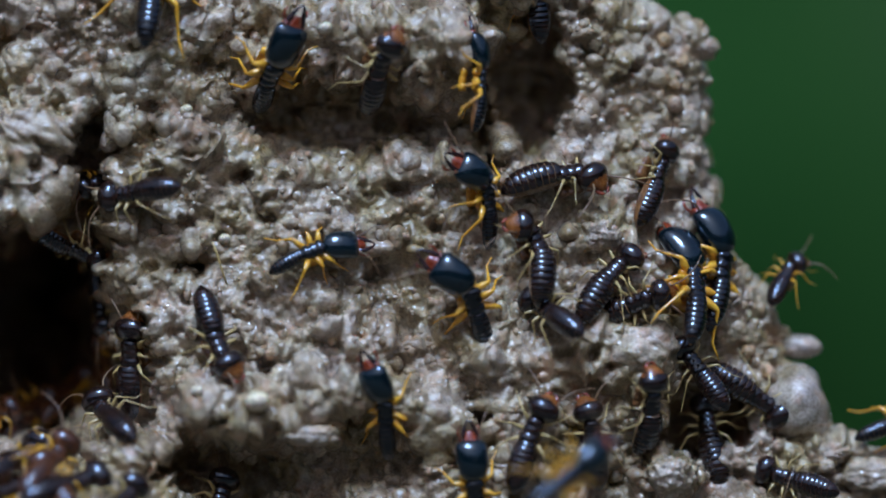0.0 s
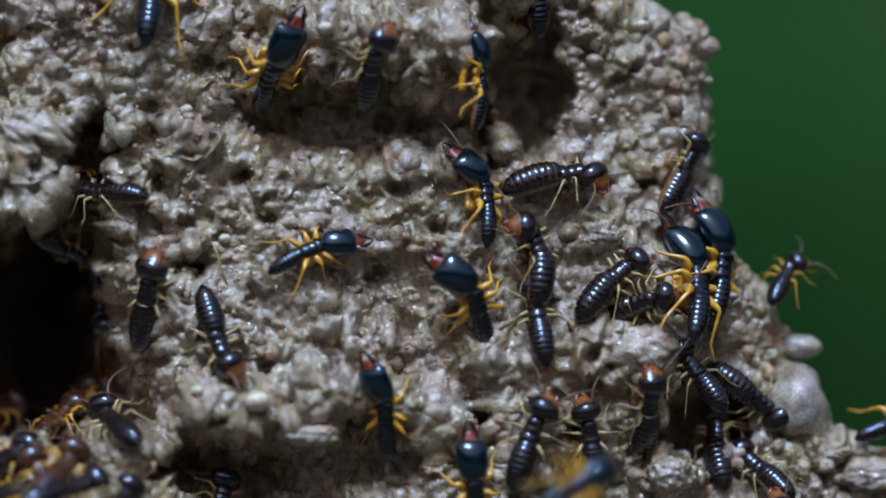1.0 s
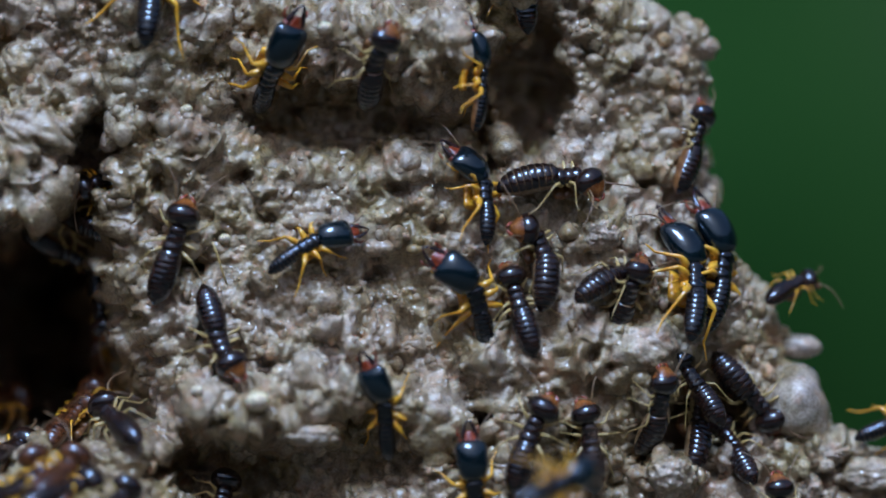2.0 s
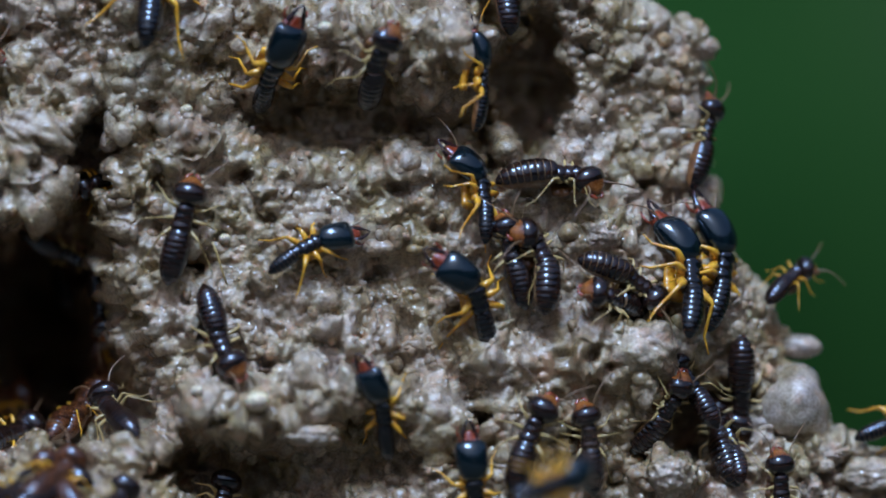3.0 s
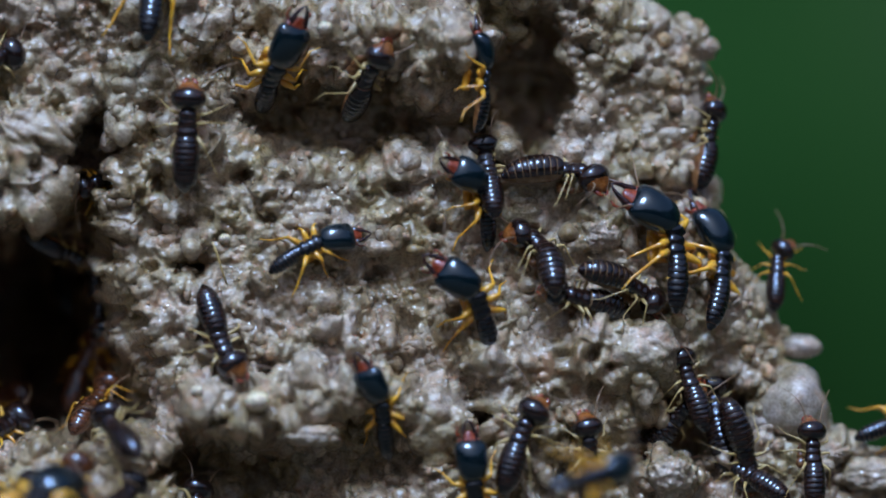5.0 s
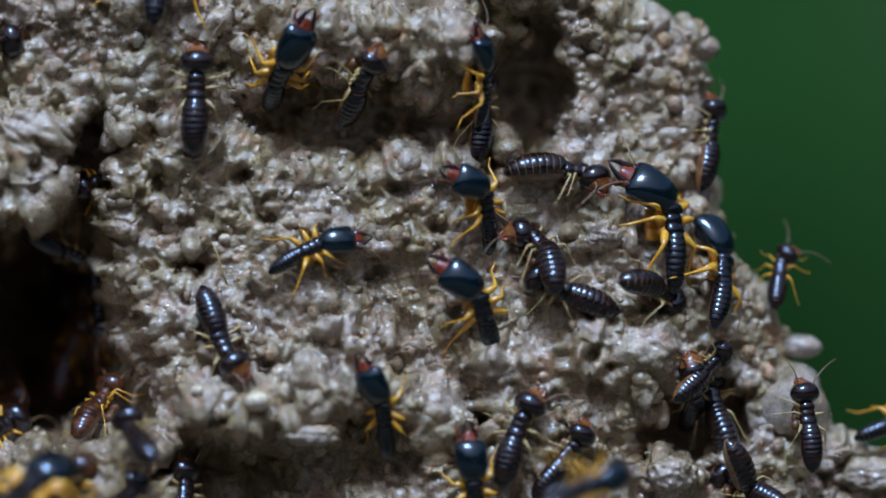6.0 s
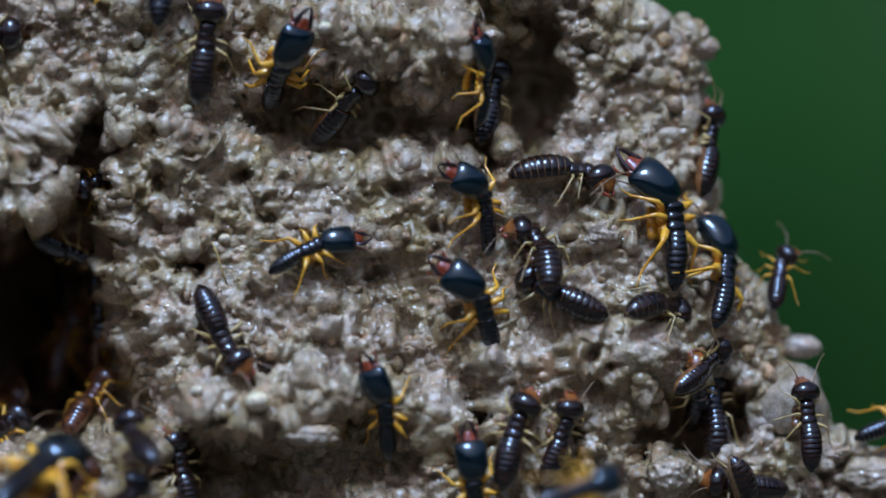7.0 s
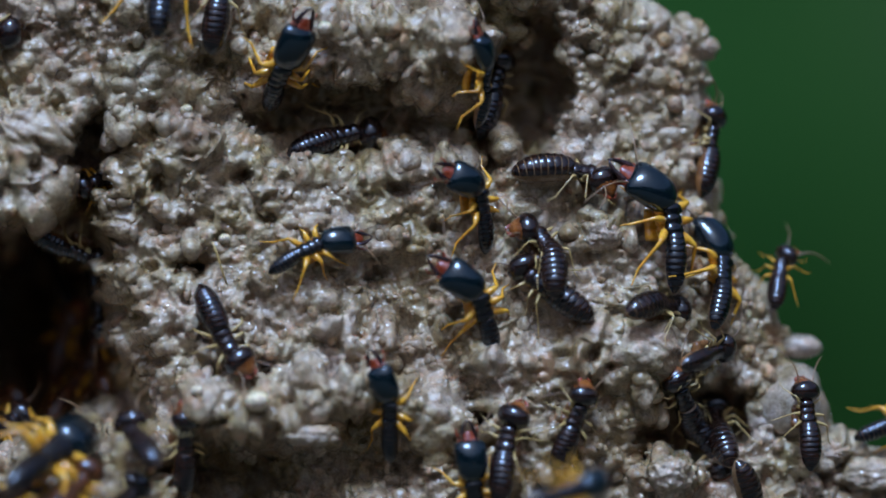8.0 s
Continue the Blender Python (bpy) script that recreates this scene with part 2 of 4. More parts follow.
# below, the foot of the mound spreads towards the ground
BD = BD - 0.16 * np.clip(-24 - VV, 0, None)

# nodules of mud: rounded swellings, coarse to fine, merged with one another
H = np.zeros_like(SS)
XX = SS + 0.16 * wave(SS, VV, 1.0, 71) + 0.03 * wave(SS, VV, 0.45, 72)
YY = VV + 0.16 * wave(SS, VV, 1.0, 73) + 0.03 * wave(SS, VV, 0.45, 74)


def nodule(u, v, r, squash=0.8, stretch=1.0, lean=0.0, sink=0.35, blend=0.12):
    i0, i1 = np.searchsorted(S, (u - r * stretch - 0.4, u + r * stretch + 0.4))
    j0, j1 = np.searchsorted(V, (v - r * stretch - 0.4, v + r * stretch + 0.4))
    if i1 - i0 < 2 or j1 - j0 < 2:
        return
    x, y = XX[j0:j1, i0:i1] - u, YY[j0:j1, i0:i1] - v
    c, s = math.cos(lean), math.sin(lean)
    q = ((x * c + y * s) / stretch) ** 2 + (y * c - x * s) ** 2
    h = H[j0:j1, i0:i1]
    floor = h[(j1 - j0) // 2, (i1 - i0) // 2]
    cand = np.where(q < r * r, floor - sink * r + squash * np.sqrt(np.clip(r * r - q, 0, None)), h - 9)
    k = blend * r + 1e-6
    t = np.clip(0.5 + 0.5 * (cand - h) / k, 0, 1)
    H[j0:j1, i0:i1] = h * (1 - t) + cand * t + k * t * (1 - t)


def scatter(count, r0, r1, squash, blend, seed, patch=0.0):
    g = np.random.default_rng(seed)
    for _ in range(count):
        u, v = g.uniform(-35, 37), g.uniform(-20, 20)
        r = r0 * (r1 / r0) ** (g.random() ** 1.6)
        lean, stretch, sink = g.uniform(0, math.pi), g.uniform(1.0, 1.45), g.uniform(0.0, 0.45)
        if patch and float(wave(np.array([u]), np.array([v]), 3.0, seed + 5)[0]) < patch:
            continue
        nodule(u, v, r, squash, stretch, lean, sink, blend)


scatter(420, 0.8, 1.7, 0.50, 0.55, 31)
# clods that stand out by themselves
for clod in (
    (-27.76, 3.64, 2.40, 0.8, 1.1), (-29.16, 7.84, 2.48, 0.7, 1.2), (-9.76, -13.08, 1.36, 0.9, 1.5),
    (-0.96, -12.96, 1.68, 0.8, 1.1), (15.84, -15.88, 1.44, 0.9, 1.1), (13.04, 13.24, 1.80, 0.8, 1.1), (18.44, 14.52, 0.96, 1.0, 1.0),
    (0.24, 15.24, 2.08, 0.8, 1.1), (9.84, 8.76, 1.20, 0.8, 1.0), (-17.56, 7.04, 1.60, 0.6, 1.4), (-3.16, 6.04, 1.92, 0.7, 1.2),
):
    nodule(clod[0], clod[1], clod[2], clod[3], clod[4], 0.2, 0.2, 0.25)
scatter(3200, 0.32, 0.80, 0.85, 0.48, 41, -0.7)


def pits(count, r0, r1, seed):
    g = np.random.default_rng(seed)
    for _ in range(count):
        u, v, r = g.uniform(-35, 37), g.uniform(-20, 20), g.uniform(r0, r1)
        i0, i1 = np.searchsorted(S, (u - 3 * r, u + 3 * r))
        j0, j1 = np.searchsorted(V, (v - 3 * r, v + 3 * r))
        x, y = XX[j0:j1, i0:i1] - u, YY[j0:j1, i0:i1] - v
        q = (x * x + y * y * g.uniform(0.6, 1.8)) / (r * r)
        H[j0:j1, i0:i1] -= r * g.uniform(0.8, 1.9) * np.exp(-q * q)


pits(620, 0.25, 0.8, 45)
scatter(9000, 0.16, 0.38, 0.95, 0.45, 51, -0.4)
# torn clay: creased ridges over the smooth film
H += 0.10 * (0.5 - np.abs(wave(XX, YY, 1.35, 61))) + 0.07 * (0.5 - np.abs(wave(XX, YY, 0.62, 62))) + 0.035 * wave(SS, VV, 0.3, 63)

for _ in range(2):
    H[1:-1, 1:-1] = (H[1:-1, 1:-1] * 4 + H[:-2, 1:-1] + H[2:, 1:-1] + H[1:-1, :-2] + H[1:-1, 2:]) / 8
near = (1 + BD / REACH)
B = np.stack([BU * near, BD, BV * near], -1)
du = np.gradient(B, axis=1)
dv = np.gradient(B, axis=0)
N = np.cross(du, dv)
N /= np.linalg.norm(N, axis=-1, keepdims=True) + 1e-12
for _ in range(16):
    N[1:-1, 1:-1] = (N[1:-1, 1:-1] * 2 + N[:-2, 1:-1] + N[2:, 1:-1] + N[1:-1, :-2] + N[1:-1, 2:]) / 6
N /= np.linalg.norm(N, axis=-1, keepdims=True) + 1e-12
P = B + N * H[..., None]


def sheet(name, points, mat, parent=None):
    rows, cols = points.shape[:2]
    me = bpy.data.meshes.new(name)
    k = np.arange(rows * cols).reshape(rows, cols)
    quads = np.stack([k[:-1, :-1], k[:-1, 1:], k[1:, 1:], k[1:, :-1]], -1).reshape(-1, 4)
    me.vertices.add(rows * cols)
    me.vertices.foreach_set("co", ((points + (0, 0, HEIGHT)) * MM).reshape(-1).astype(np.float32))
    me.loops.add(quads.size)
    me.loops.foreach_set("vertex_index", quads.reshape(-1).astype(np.int32))
    me.polygons.add(len(quads))
    me.polygons.foreach_set("loop_start", np.arange(0, quads.size, 4, dtype=np.int32))
    me.polygons.foreach_set("use_smooth", np.ones(len(quads), dtype=bool))
    me.update(calc_edges=True)
    me.materials.append(mat)
    ob = new(name, me)
    ob.parent = parent
    return ob


mound = tagged(sheet("termite_mound", P, MUD), "lumpy wet grey-brown mud mound with dark cavities", "termite mound", kind="structure")


def mound_back():
    bm = bmesh.new()
    bmesh.ops.create_icosphere(bm, subdivisions=5, radius=1.0)
    for p in bm.verts:
        n = 1 + 0.10 * noise.noise(p.co * 3) + 0.04 * noise.noise(p.co * 9)
        x, y, z = p.co * n
        wide = 70 - 26 * z
        p.co = ((x * wide - 36) * MM, (y * 60 + 84 - 40 * min(0.0, z)) * MM, max(-5.0, 320 + z * 390) * MM)
    return part("mound_back", bm, MUD, mound, "rear of the mud mound")


mound_back()

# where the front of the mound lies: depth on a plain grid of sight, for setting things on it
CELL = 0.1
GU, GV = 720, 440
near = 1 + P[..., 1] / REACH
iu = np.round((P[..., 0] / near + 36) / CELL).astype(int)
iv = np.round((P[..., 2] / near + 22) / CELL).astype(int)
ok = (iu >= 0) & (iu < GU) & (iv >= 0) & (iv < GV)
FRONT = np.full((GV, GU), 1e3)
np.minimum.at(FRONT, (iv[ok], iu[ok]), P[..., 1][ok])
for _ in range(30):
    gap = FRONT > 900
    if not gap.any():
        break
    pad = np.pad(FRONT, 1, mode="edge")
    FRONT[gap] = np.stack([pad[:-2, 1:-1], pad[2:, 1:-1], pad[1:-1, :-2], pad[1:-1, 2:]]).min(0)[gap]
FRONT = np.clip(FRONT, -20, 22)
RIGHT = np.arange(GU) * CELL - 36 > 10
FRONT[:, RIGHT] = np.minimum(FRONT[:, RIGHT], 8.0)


def soften(a, n):
    for axis in (0, 1):
        c = np.cumsum(np.pad(a, [(n + 1, n) if k == axis else (0, 0) for k in (0, 1)], mode="edge"), axis=axis)
        a = (np.take(c, range(2 * n + 1, c.shape[axis]), axis) - np.take(c, range(0, c.shape[axis] - 2 * n - 1), axis)) / (2 * n + 1)
    return a


BROAD = soften(soften(FRONT, 9), 7)


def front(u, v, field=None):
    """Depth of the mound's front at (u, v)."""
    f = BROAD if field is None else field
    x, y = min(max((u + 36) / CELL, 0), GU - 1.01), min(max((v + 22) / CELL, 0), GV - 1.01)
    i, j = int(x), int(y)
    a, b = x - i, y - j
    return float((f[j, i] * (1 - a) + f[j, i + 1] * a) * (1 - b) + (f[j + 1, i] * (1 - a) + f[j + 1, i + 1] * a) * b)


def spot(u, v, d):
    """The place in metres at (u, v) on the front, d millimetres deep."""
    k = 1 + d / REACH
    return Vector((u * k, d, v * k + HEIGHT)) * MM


# ---- termites ----
def ring_body(stations, sides=14, flat=1.0, caps=True):
    """A lofted body along x: stations of (x, half width, half height, z of its axis)."""
    bm = bmesh.new()
    loops = []
    for x, w, h, z in stations:
        loops.append([bm.verts.new((x * MM, w * math.cos(a) * MM, (z + h * math.sin(a)) * MM))
                      for a in (2 * math.pi * i / sides for i in range(sides))])
    for a, b in zip(loops, loops[1:]):
        for i in range(sides):
            bm.faces.new((a[i], a[(i + 1) % sides], b[(i + 1) % sides], b[i]))
    if caps:
        bm.faces.new(loops[0][::-1])
        bm.faces.new(loops[-1])
    bmesh.ops.recalc_face_normals(bm, faces=bm.faces[:])
    return bm


def tube(points, radii, sides=7, bm=None):
    """A round limb through points in millimetres."""
    bm = bm or bmesh.new()
    pts = [Vector(p) for p in points]
    loops = []
    for i, p in enumerate(pts):
        d = (pts[min(i + 1, len(pts) - 1)] - pts[max(i - 1, 0)]).normalized()
        side = d.orthogonal().normalized() if abs(d.z) > 0.95 else d.cross(Vector((0, 0, 1))).normalized()
        up = side.cross(d)
        loops.append([bm.verts.new((p + radii[i] * (math.cos(a) * side + math.sin(a) * up)) * MM)
                      for a in (2 * math.pi * k / sides for k in range(sides))])
    for a, b in zip(loops, loops[1:]):
        for i in range(sides):
            bm.faces.new((a[i], a[(i + 1) % sides], b[(i + 1) % sides], b[i]))
    bm.faces.new(loops[0])
    bm.faces.new(loops[-1])
    bmesh.ops.recalc_face_normals(bm, faces=bm.faces[:])
    return bm


def egg(length, width, height, front_power=1.0, n=11):
    """Stations of a rounded shape from x = 0 (neck) to x = length."""
    out = []
    for i in range(n + 1):
        t = 0.5 - 0.5 * math.cos(math.pi * i / n)
        r = math.sqrt(max(0.0, 1 - (2 * t - 1) ** 2)) ** front_power
        r = max(r, 0.10)
        out.append((t * length, width * r, height * r, 0.0))
    return out


def limb(reach, rise, back, thick, foot):
    """One leg from the hip at the origin: a stout thigh up and out, a sharp knee, a straight shin, a thin foot."""
    hip, knee, ankle, toe = Vector((0, 0, 0)), Vector((back * 0.30, reach * 0.50, rise)), Vector((back * 0.80, reach * 0.90, foot * 0.86)), Vector((back * 1.15, reach * 1.20, foot))
    pts = [hip, hip.lerp(knee, 0.25), hip.lerp(knee, 0.6), hip.lerp(knee, 0.93), knee.lerp(ankle, 0.03), knee.lerp(ankle, 0.5), ankle, ankle.lerp(toe, 0.5), toe]
    return tube(pts, [thick * k for k in (1.0, 1.65, 1.55, 0.95, 0.80, 0.58, 0.50, 0.32, 0.22)])


def feeler(length, side, droop):
    pts, rad = [], []
    n = 22
    for i in range(n + 1):
        t = i / n
        pts.append((length * (0.75 * t - 0.10 * t * t), side * length * (0.20 * t + 0.42 * t * t), 0.45 * math.sin(t * 2.6) - droop * t * t))
        rad.append((0.072 - 0.038 * t) * (1.25 if i % 2 else 0.78))
    return tube(pts, rad, 6)


def abdomen_of(termite, length, width, height, skin, plate, count, z, bend=8, gap=0.94, wrap=12):
    """A soft belly, bent down by so many degrees, that carries a row of glossy plates with gaps of paler skin."""
    def profile(t):
        r = max(0.0, 1 - abs(2 * (0.10 + 0.90 * t) - 0.92) ** 2.5 / 1.1) ** 0.55
        return max(0.14, r)

    def at(t, a, lift):
        turn = radians(bend) * t
        half = turn / 2
        w, h = width * profile(t) * lift * math.cos(a), height * profile(t) * lift * math.sin(a)
        return Vector((-length * t * math.cos(half) - h * math.sin(turn), w, -length * t * math.sin(half) + h * math.cos(turn))) * MM
    bm = bmesh.new()
    loops = [[bm.verts.new(at(i / 16, 2 * math.pi * k / 16, 0.93)) for k in range(16)] for i in range(17)]
    for a, b in zip(loops, loops[1:]):
        for i in range(16):
            bm.faces.new((a[i], a[(i + 1) % 16], b[(i + 1) % 16], b[i]))
    bm.faces.new(loops[0][::-1])
    bm.faces.new(loops[-1])
    bmesh.ops.recalc_face_normals(bm, faces=bm.faces[:])
    belly = part("abdomen", bm, skin, termite)
    for k in range(count):
        t0, t1 = k / count, (k + gap) / count
        bm = bmesh.new()
        arcs = []
        for m in range(4):
            lift = (0.965, 1.004, 1.016, 0.985)[m]
            arcs.append([bm.verts.new(at(t0 + (t1 - t0) * m / 3, radians(-wrap + (180 + 2 * wrap) * i / 14), lift)) for i in range(15)])
        for a, b in zip(arcs, arcs[1:]):
            for i in range(14):
                bm.faces.new((a[i], a[i + 1], b[i + 1], b[i]))
        bmesh.ops.recalc_face_normals(bm, faces=bm.faces[:])
        bmesh.ops.solidify(bm, geom=bm.faces[:], thickness=-0.04 * MM)
        for e in bm.edges:
            e.smooth = e.calc_face_angle(0.0) < 0.6
        part("tergite", bm, plate, belly, "glossy dark plate")
    belly.matrix_basis = pose(-0.55 * MM, 0, z * MM)
    return belly


def worker(legs=LEG_PALE, shell=WORKER_DARK, full=False):
    """About 7 mm long, with a swollen banded belly if it is full; origin under the thorax at the level of the feet, facing +x."""
    t = new("worker_termite")
    t.empty_display_size = 0.002
    z = 1.05
    rings = [(1.45, 0.40, 0.34, 0.05), (1.2, 0.64, 0.48, 0.08), (0.85, 0.70, 0.50, 0.08), (0.72, 0.60, 0.45, 0.03), (0.60, 0.68, 0.49, 0.03),
             (0.25, 0.74, 0.53, 0.0), (0.12, 0.64, 0.48, -0.01), (0.0, 0.76, 0.55, 0.0), (-0.35, 0.80, 0.58, 0.0), (-0.65, 0.70, 0.52, 0.0)]
    th = ring_body(rings, 16)
    part("sternum", ring_body([(x * 0.94, w * 1.06, h * 0.72, zz - 0.30) for x, w, h, zz in rings], 12), WORKER_SKIN, t, "amber underside of the thorax")
    part("thorax", th, shell, t).matrix_basis = pose(0, 0, z * MM)
    head = part("head", ring_body([(x - 0.15, w, h, zz) for x, w, h, zz in egg(1.75, 1.30, 1.06, 0.80)], 18), shell, t, "round glossy brown-black head")
    face = [(0.75, 1.05, 0.84, -0.06), (1.05, 1.16, 0.92, -0.05), (1.28, 1.07, 0.86, -0.04), (1.42, 0.95, 0.74, -0.04), (1.60, 0.78, 0.58, -0.06), (1.85, 0.52, 0.38, -0.14), (2.04, 0.24, 0.18, -0.20)]
    part("face", ring_body(face, 14), FACE_AMBER, head, "amber face plate")
    for side in (1, -1):
        jaw = tube([(1.60, side * 0.44, -0.30), (1.95, side * 0.44, -0.36), (2.18, side * 0.24, -0.38), (2.24, side * 0.04, -0.38)], [0.20, 0.17, 0.11, 0.04])
        part("mandible", jaw, FACE_RED, head, "short red-brown jaw")
        an = part("antenna", feeler(3.9, side, 0.7), FEELER, head, "thin beaded feeler")
        an.matrix_basis = pose(1.35 * MM, side * 0.74 * MM, 0.22 * MM)
    head.matrix_basis = pose(1.45 * MM, 0, (z + 0.05) * MM, 0, 8, 0)
    if full:
        abdomen_of(t, 4.3, 1.06, 1.06, BAND_SKIN, shell, 9, z, 26, 0.85, -2)
    else:
        abdomen_of(t, 3.95, 0.96, 0.92, WORKER_SKIN, shell, 9, z, wrap=-3)
    for side in (1, -1):
        for x, back, reach, rise in ((1.0, 1.3, 1.75, 0.45), (0.35, -0.4, 2.05, 0.5), (-0.2, -2.3, 2.1, 0.6)):
            bm = limb(reach, rise, back, 0.092, -0.85)
            if side < 0:
                bmesh.ops.scale(bm, vec=(1, -1, 1), verts=bm.verts[:])
                bmesh.ops.reverse_faces(bm, faces=bm.faces[:])
            part("leg", bm, legs, t).matrix_basis = pose(x * MM, side * 0.42 * MM, (z - 0.25) * MM)
            hip = tube([(x + 0.08, side * 0.10, z - 0.28), (x, side * 0.36, z - 0.40), (x - 0.08, side * 0.72, z - 0.32)], [0.20, 0.30, 0.16], 8)
            part("coxa", hip, legs, t, "pale hip joint" if legs is LEG_PALE else "amber hip joint")
    t["axis"] = z
    t["length"] = 7.6
    t["nose"] = 3.05
    return t


def soldier():
    """About 9.5 mm without jaws; big blue-black head with an orange-red front."""
    t = new("soldier_termite")
    t.empty_display_size = 0.002
    z = 1.35
    rings = [(1.35, 0.34, 0.30, 0.05), (1.15, 0.72, 0.40, 0.12), (0.75, 0.85, 0.45, 0.12), (0.55, 0.56, 0.42, 0.0), (0.42, 0.72, 0.46, 0.03),
             (0.05, 0.76, 0.48, 0.0), (-0.08, 0.58, 0.42, -0.02), (-0.2, 0.74, 0.50, 0.0), (-0.55, 0.78, 0.52, 0.0), (-0.85, 0.60, 0.44, 0.0)]
    th = ring_body(rings, 16)
    part("sternum", ring_body([(x * 0.94, max(w, 0.74) * 1.12, h * 0.80, zz - 0.36) for x, w, h, zz in rings], 12), LEG_AMBER, t, "amber underside of the thorax")
    part("thorax", th, BODY_DARK, t).matrix_basis = pose(0, 0, z * MM)
    shell = [(-0.25, 0.30, 0.28, -0.05), (-0.12, 0.74, 0.52, -0.03), (0.12, 1.02, 0.70, -0.01), (0.50, 1.21, 0.89, 0.01), (1.05, 1.32, 1.01, 0.02), (1.5, 1.35, 1.04, 0.02),
             (1.95, 1.37, 1.02, 0.01), (2.35, 1.38, 0.95, 0.0), (2.65, 1.37, 0.86, -0.03), (2.90, 1.31, 0.74, -0.06), (3.08, 1.17, 0.60, -0.09), (3.20, 0.96, 0.45, -0.11), (3.26, 0.66, 0.30, -0.12)]
    head = part("head", ring_body(shell, 24), SOLDIER_HEAD, t, "large glossy blue-black head")
    nose = [(2.75, 0.84, 0.54, -0.14), (3.12, 0.78, 0.48, -0.15), (3.40, 0.60, 0.38, -0.13), (3.65, 0.42, 0.26, -0.10), (3.88, 0.32, 0.15, -0.08), (4.0, 0.16, 0.08, -0.08)]
    part("face", ring_body(nose, 14), FACE_RED, head, "orange-red front of the head")
    for side in (1, -1):
        jaw = tube([(3.1, side * 0.58, -0.16), (3.6, side * 0.58, -0.16), (4.2, side * 0.44, -0.14), (4.7, side * 0.22, -0.10), (5.0, side * -0.02, -0.06 + 0.04 * side)],
                   [0.30, 0.26, 0.17, 0.11, 0.04])
        part("mandible", jaw, JAW, head, "black sabre-like jaw")
        cheek = tube([(2.85, side * 0.62, -0.16), (3.15, side * 0.66, -0.18), (3.45, side * 0.68, -0.18)], [0.30, 0.33, 0.24])
        part("jaw_base", cheek, FACE_RED, head)
        palp = tube([(3.2, side * 0.50, -0.50), (3.7, side * 0.85, -0.66), (4.1, side * 0.95, -0.60), (4.4, side * 0.80, -0.56)], [0.13, 0.11, 0.09, 0.05])
        part("palp", palp, FACE_RED, head)
        an = part("antenna", feeler(3.9, side, 0.9), FEELER, head, "thin beaded feeler")
        an.matrix_basis = pose(3.0 * MM, side * 0.72 * MM, 0.08 * MM)
    head.matrix_basis = pose(1.45 * MM, 0, (z + 0.05) * MM, 0, 17, 0)
    ab = abdomen_of(t, 3.8, 0.73, 0.68, WORKER_SKIN, BODY_DARK, 9, z, 14, 0.88)
    ab.matrix_basis = pose(-0.75 * MM, 0, z * MM)
    for side in (1, -1):
        for x, back, reach, rise in ((0.95, 1.5, 2.1, 0.4), (0.2, -0.5, 2.4, 0.5), (-0.4, -2.8, 2.4, 0.55)):
            bm = limb(reach, rise, back, 0.19, -1.1)
            if side < 0:
                bmesh.ops.scale(bm, vec=(1, -1, 1), verts=bm.verts[:])
                bmesh.ops.reverse_faces(bm, faces=bm.faces[:])
            part("leg", bm, LEG_AMBER, t).matrix_basis = pose(x * MM, side * 0.5 * MM, (z - 0.3) * MM)
            hip = tube([(x + 0.12, side * 0.12, z - 0.30), (x + 0.04, side * 0.40, z - 0.46), (x - 0.08, side * 0.76, z - 0.44), (x - 0.16, side * 1.02, z - 0.32)], [0.26, 0.42, 0.38, 0.20], 9)
            part("coxa", hip, LEG_AMBER, t, "amber hip joint")
    t["axis"] = z
    t["length"] = 10.0
    t["nose"] = 5.1
    return t


def body_parts(t, name):
    return [o for o in t.children if o.name.split(".")[0] == name]


ROUTES = []


def set_out(model, label, rows, head=(0, 0), tail=(0, 0), size=0.0, lift=0.0, nod=1, roll=0, glance=(), group="termites on the mound"):
    """Put a termite on the mound. rows: seconds, then (u, v) of its brow and of its tail end; head, tail: degrees by which they turn aside and down; roll: degrees by which it leans."""
    first = not any(r[1] is model for r in ROUTES)
    t = model if first else copy_thing(model, Matrix())
    lengths = [math.hypot(r[1] - r[3], r[2] - r[4]) for r in rows]
    size = size or min(1.3, max(0.72, max(lengths) * 0.98 / model["length"]))
    t.scale = (size,) * 3
    h = body_parts(t, "head")[0]
    a = body_parts(t, "abdomen")[0]
    hb, ab = model["head_base"], model["tail_base"]
    h.matrix_basis = pose(*hb[:3], 0, hb[3] + head[1], head[0])
    a.matrix_basis = pose(*ab[:3], 0, -tail[1], tail[0])
    tagged(t, label, "termite", group)
    ROUTES.append((t, model, rows, size, lift, nod, roll, glance))
    return t


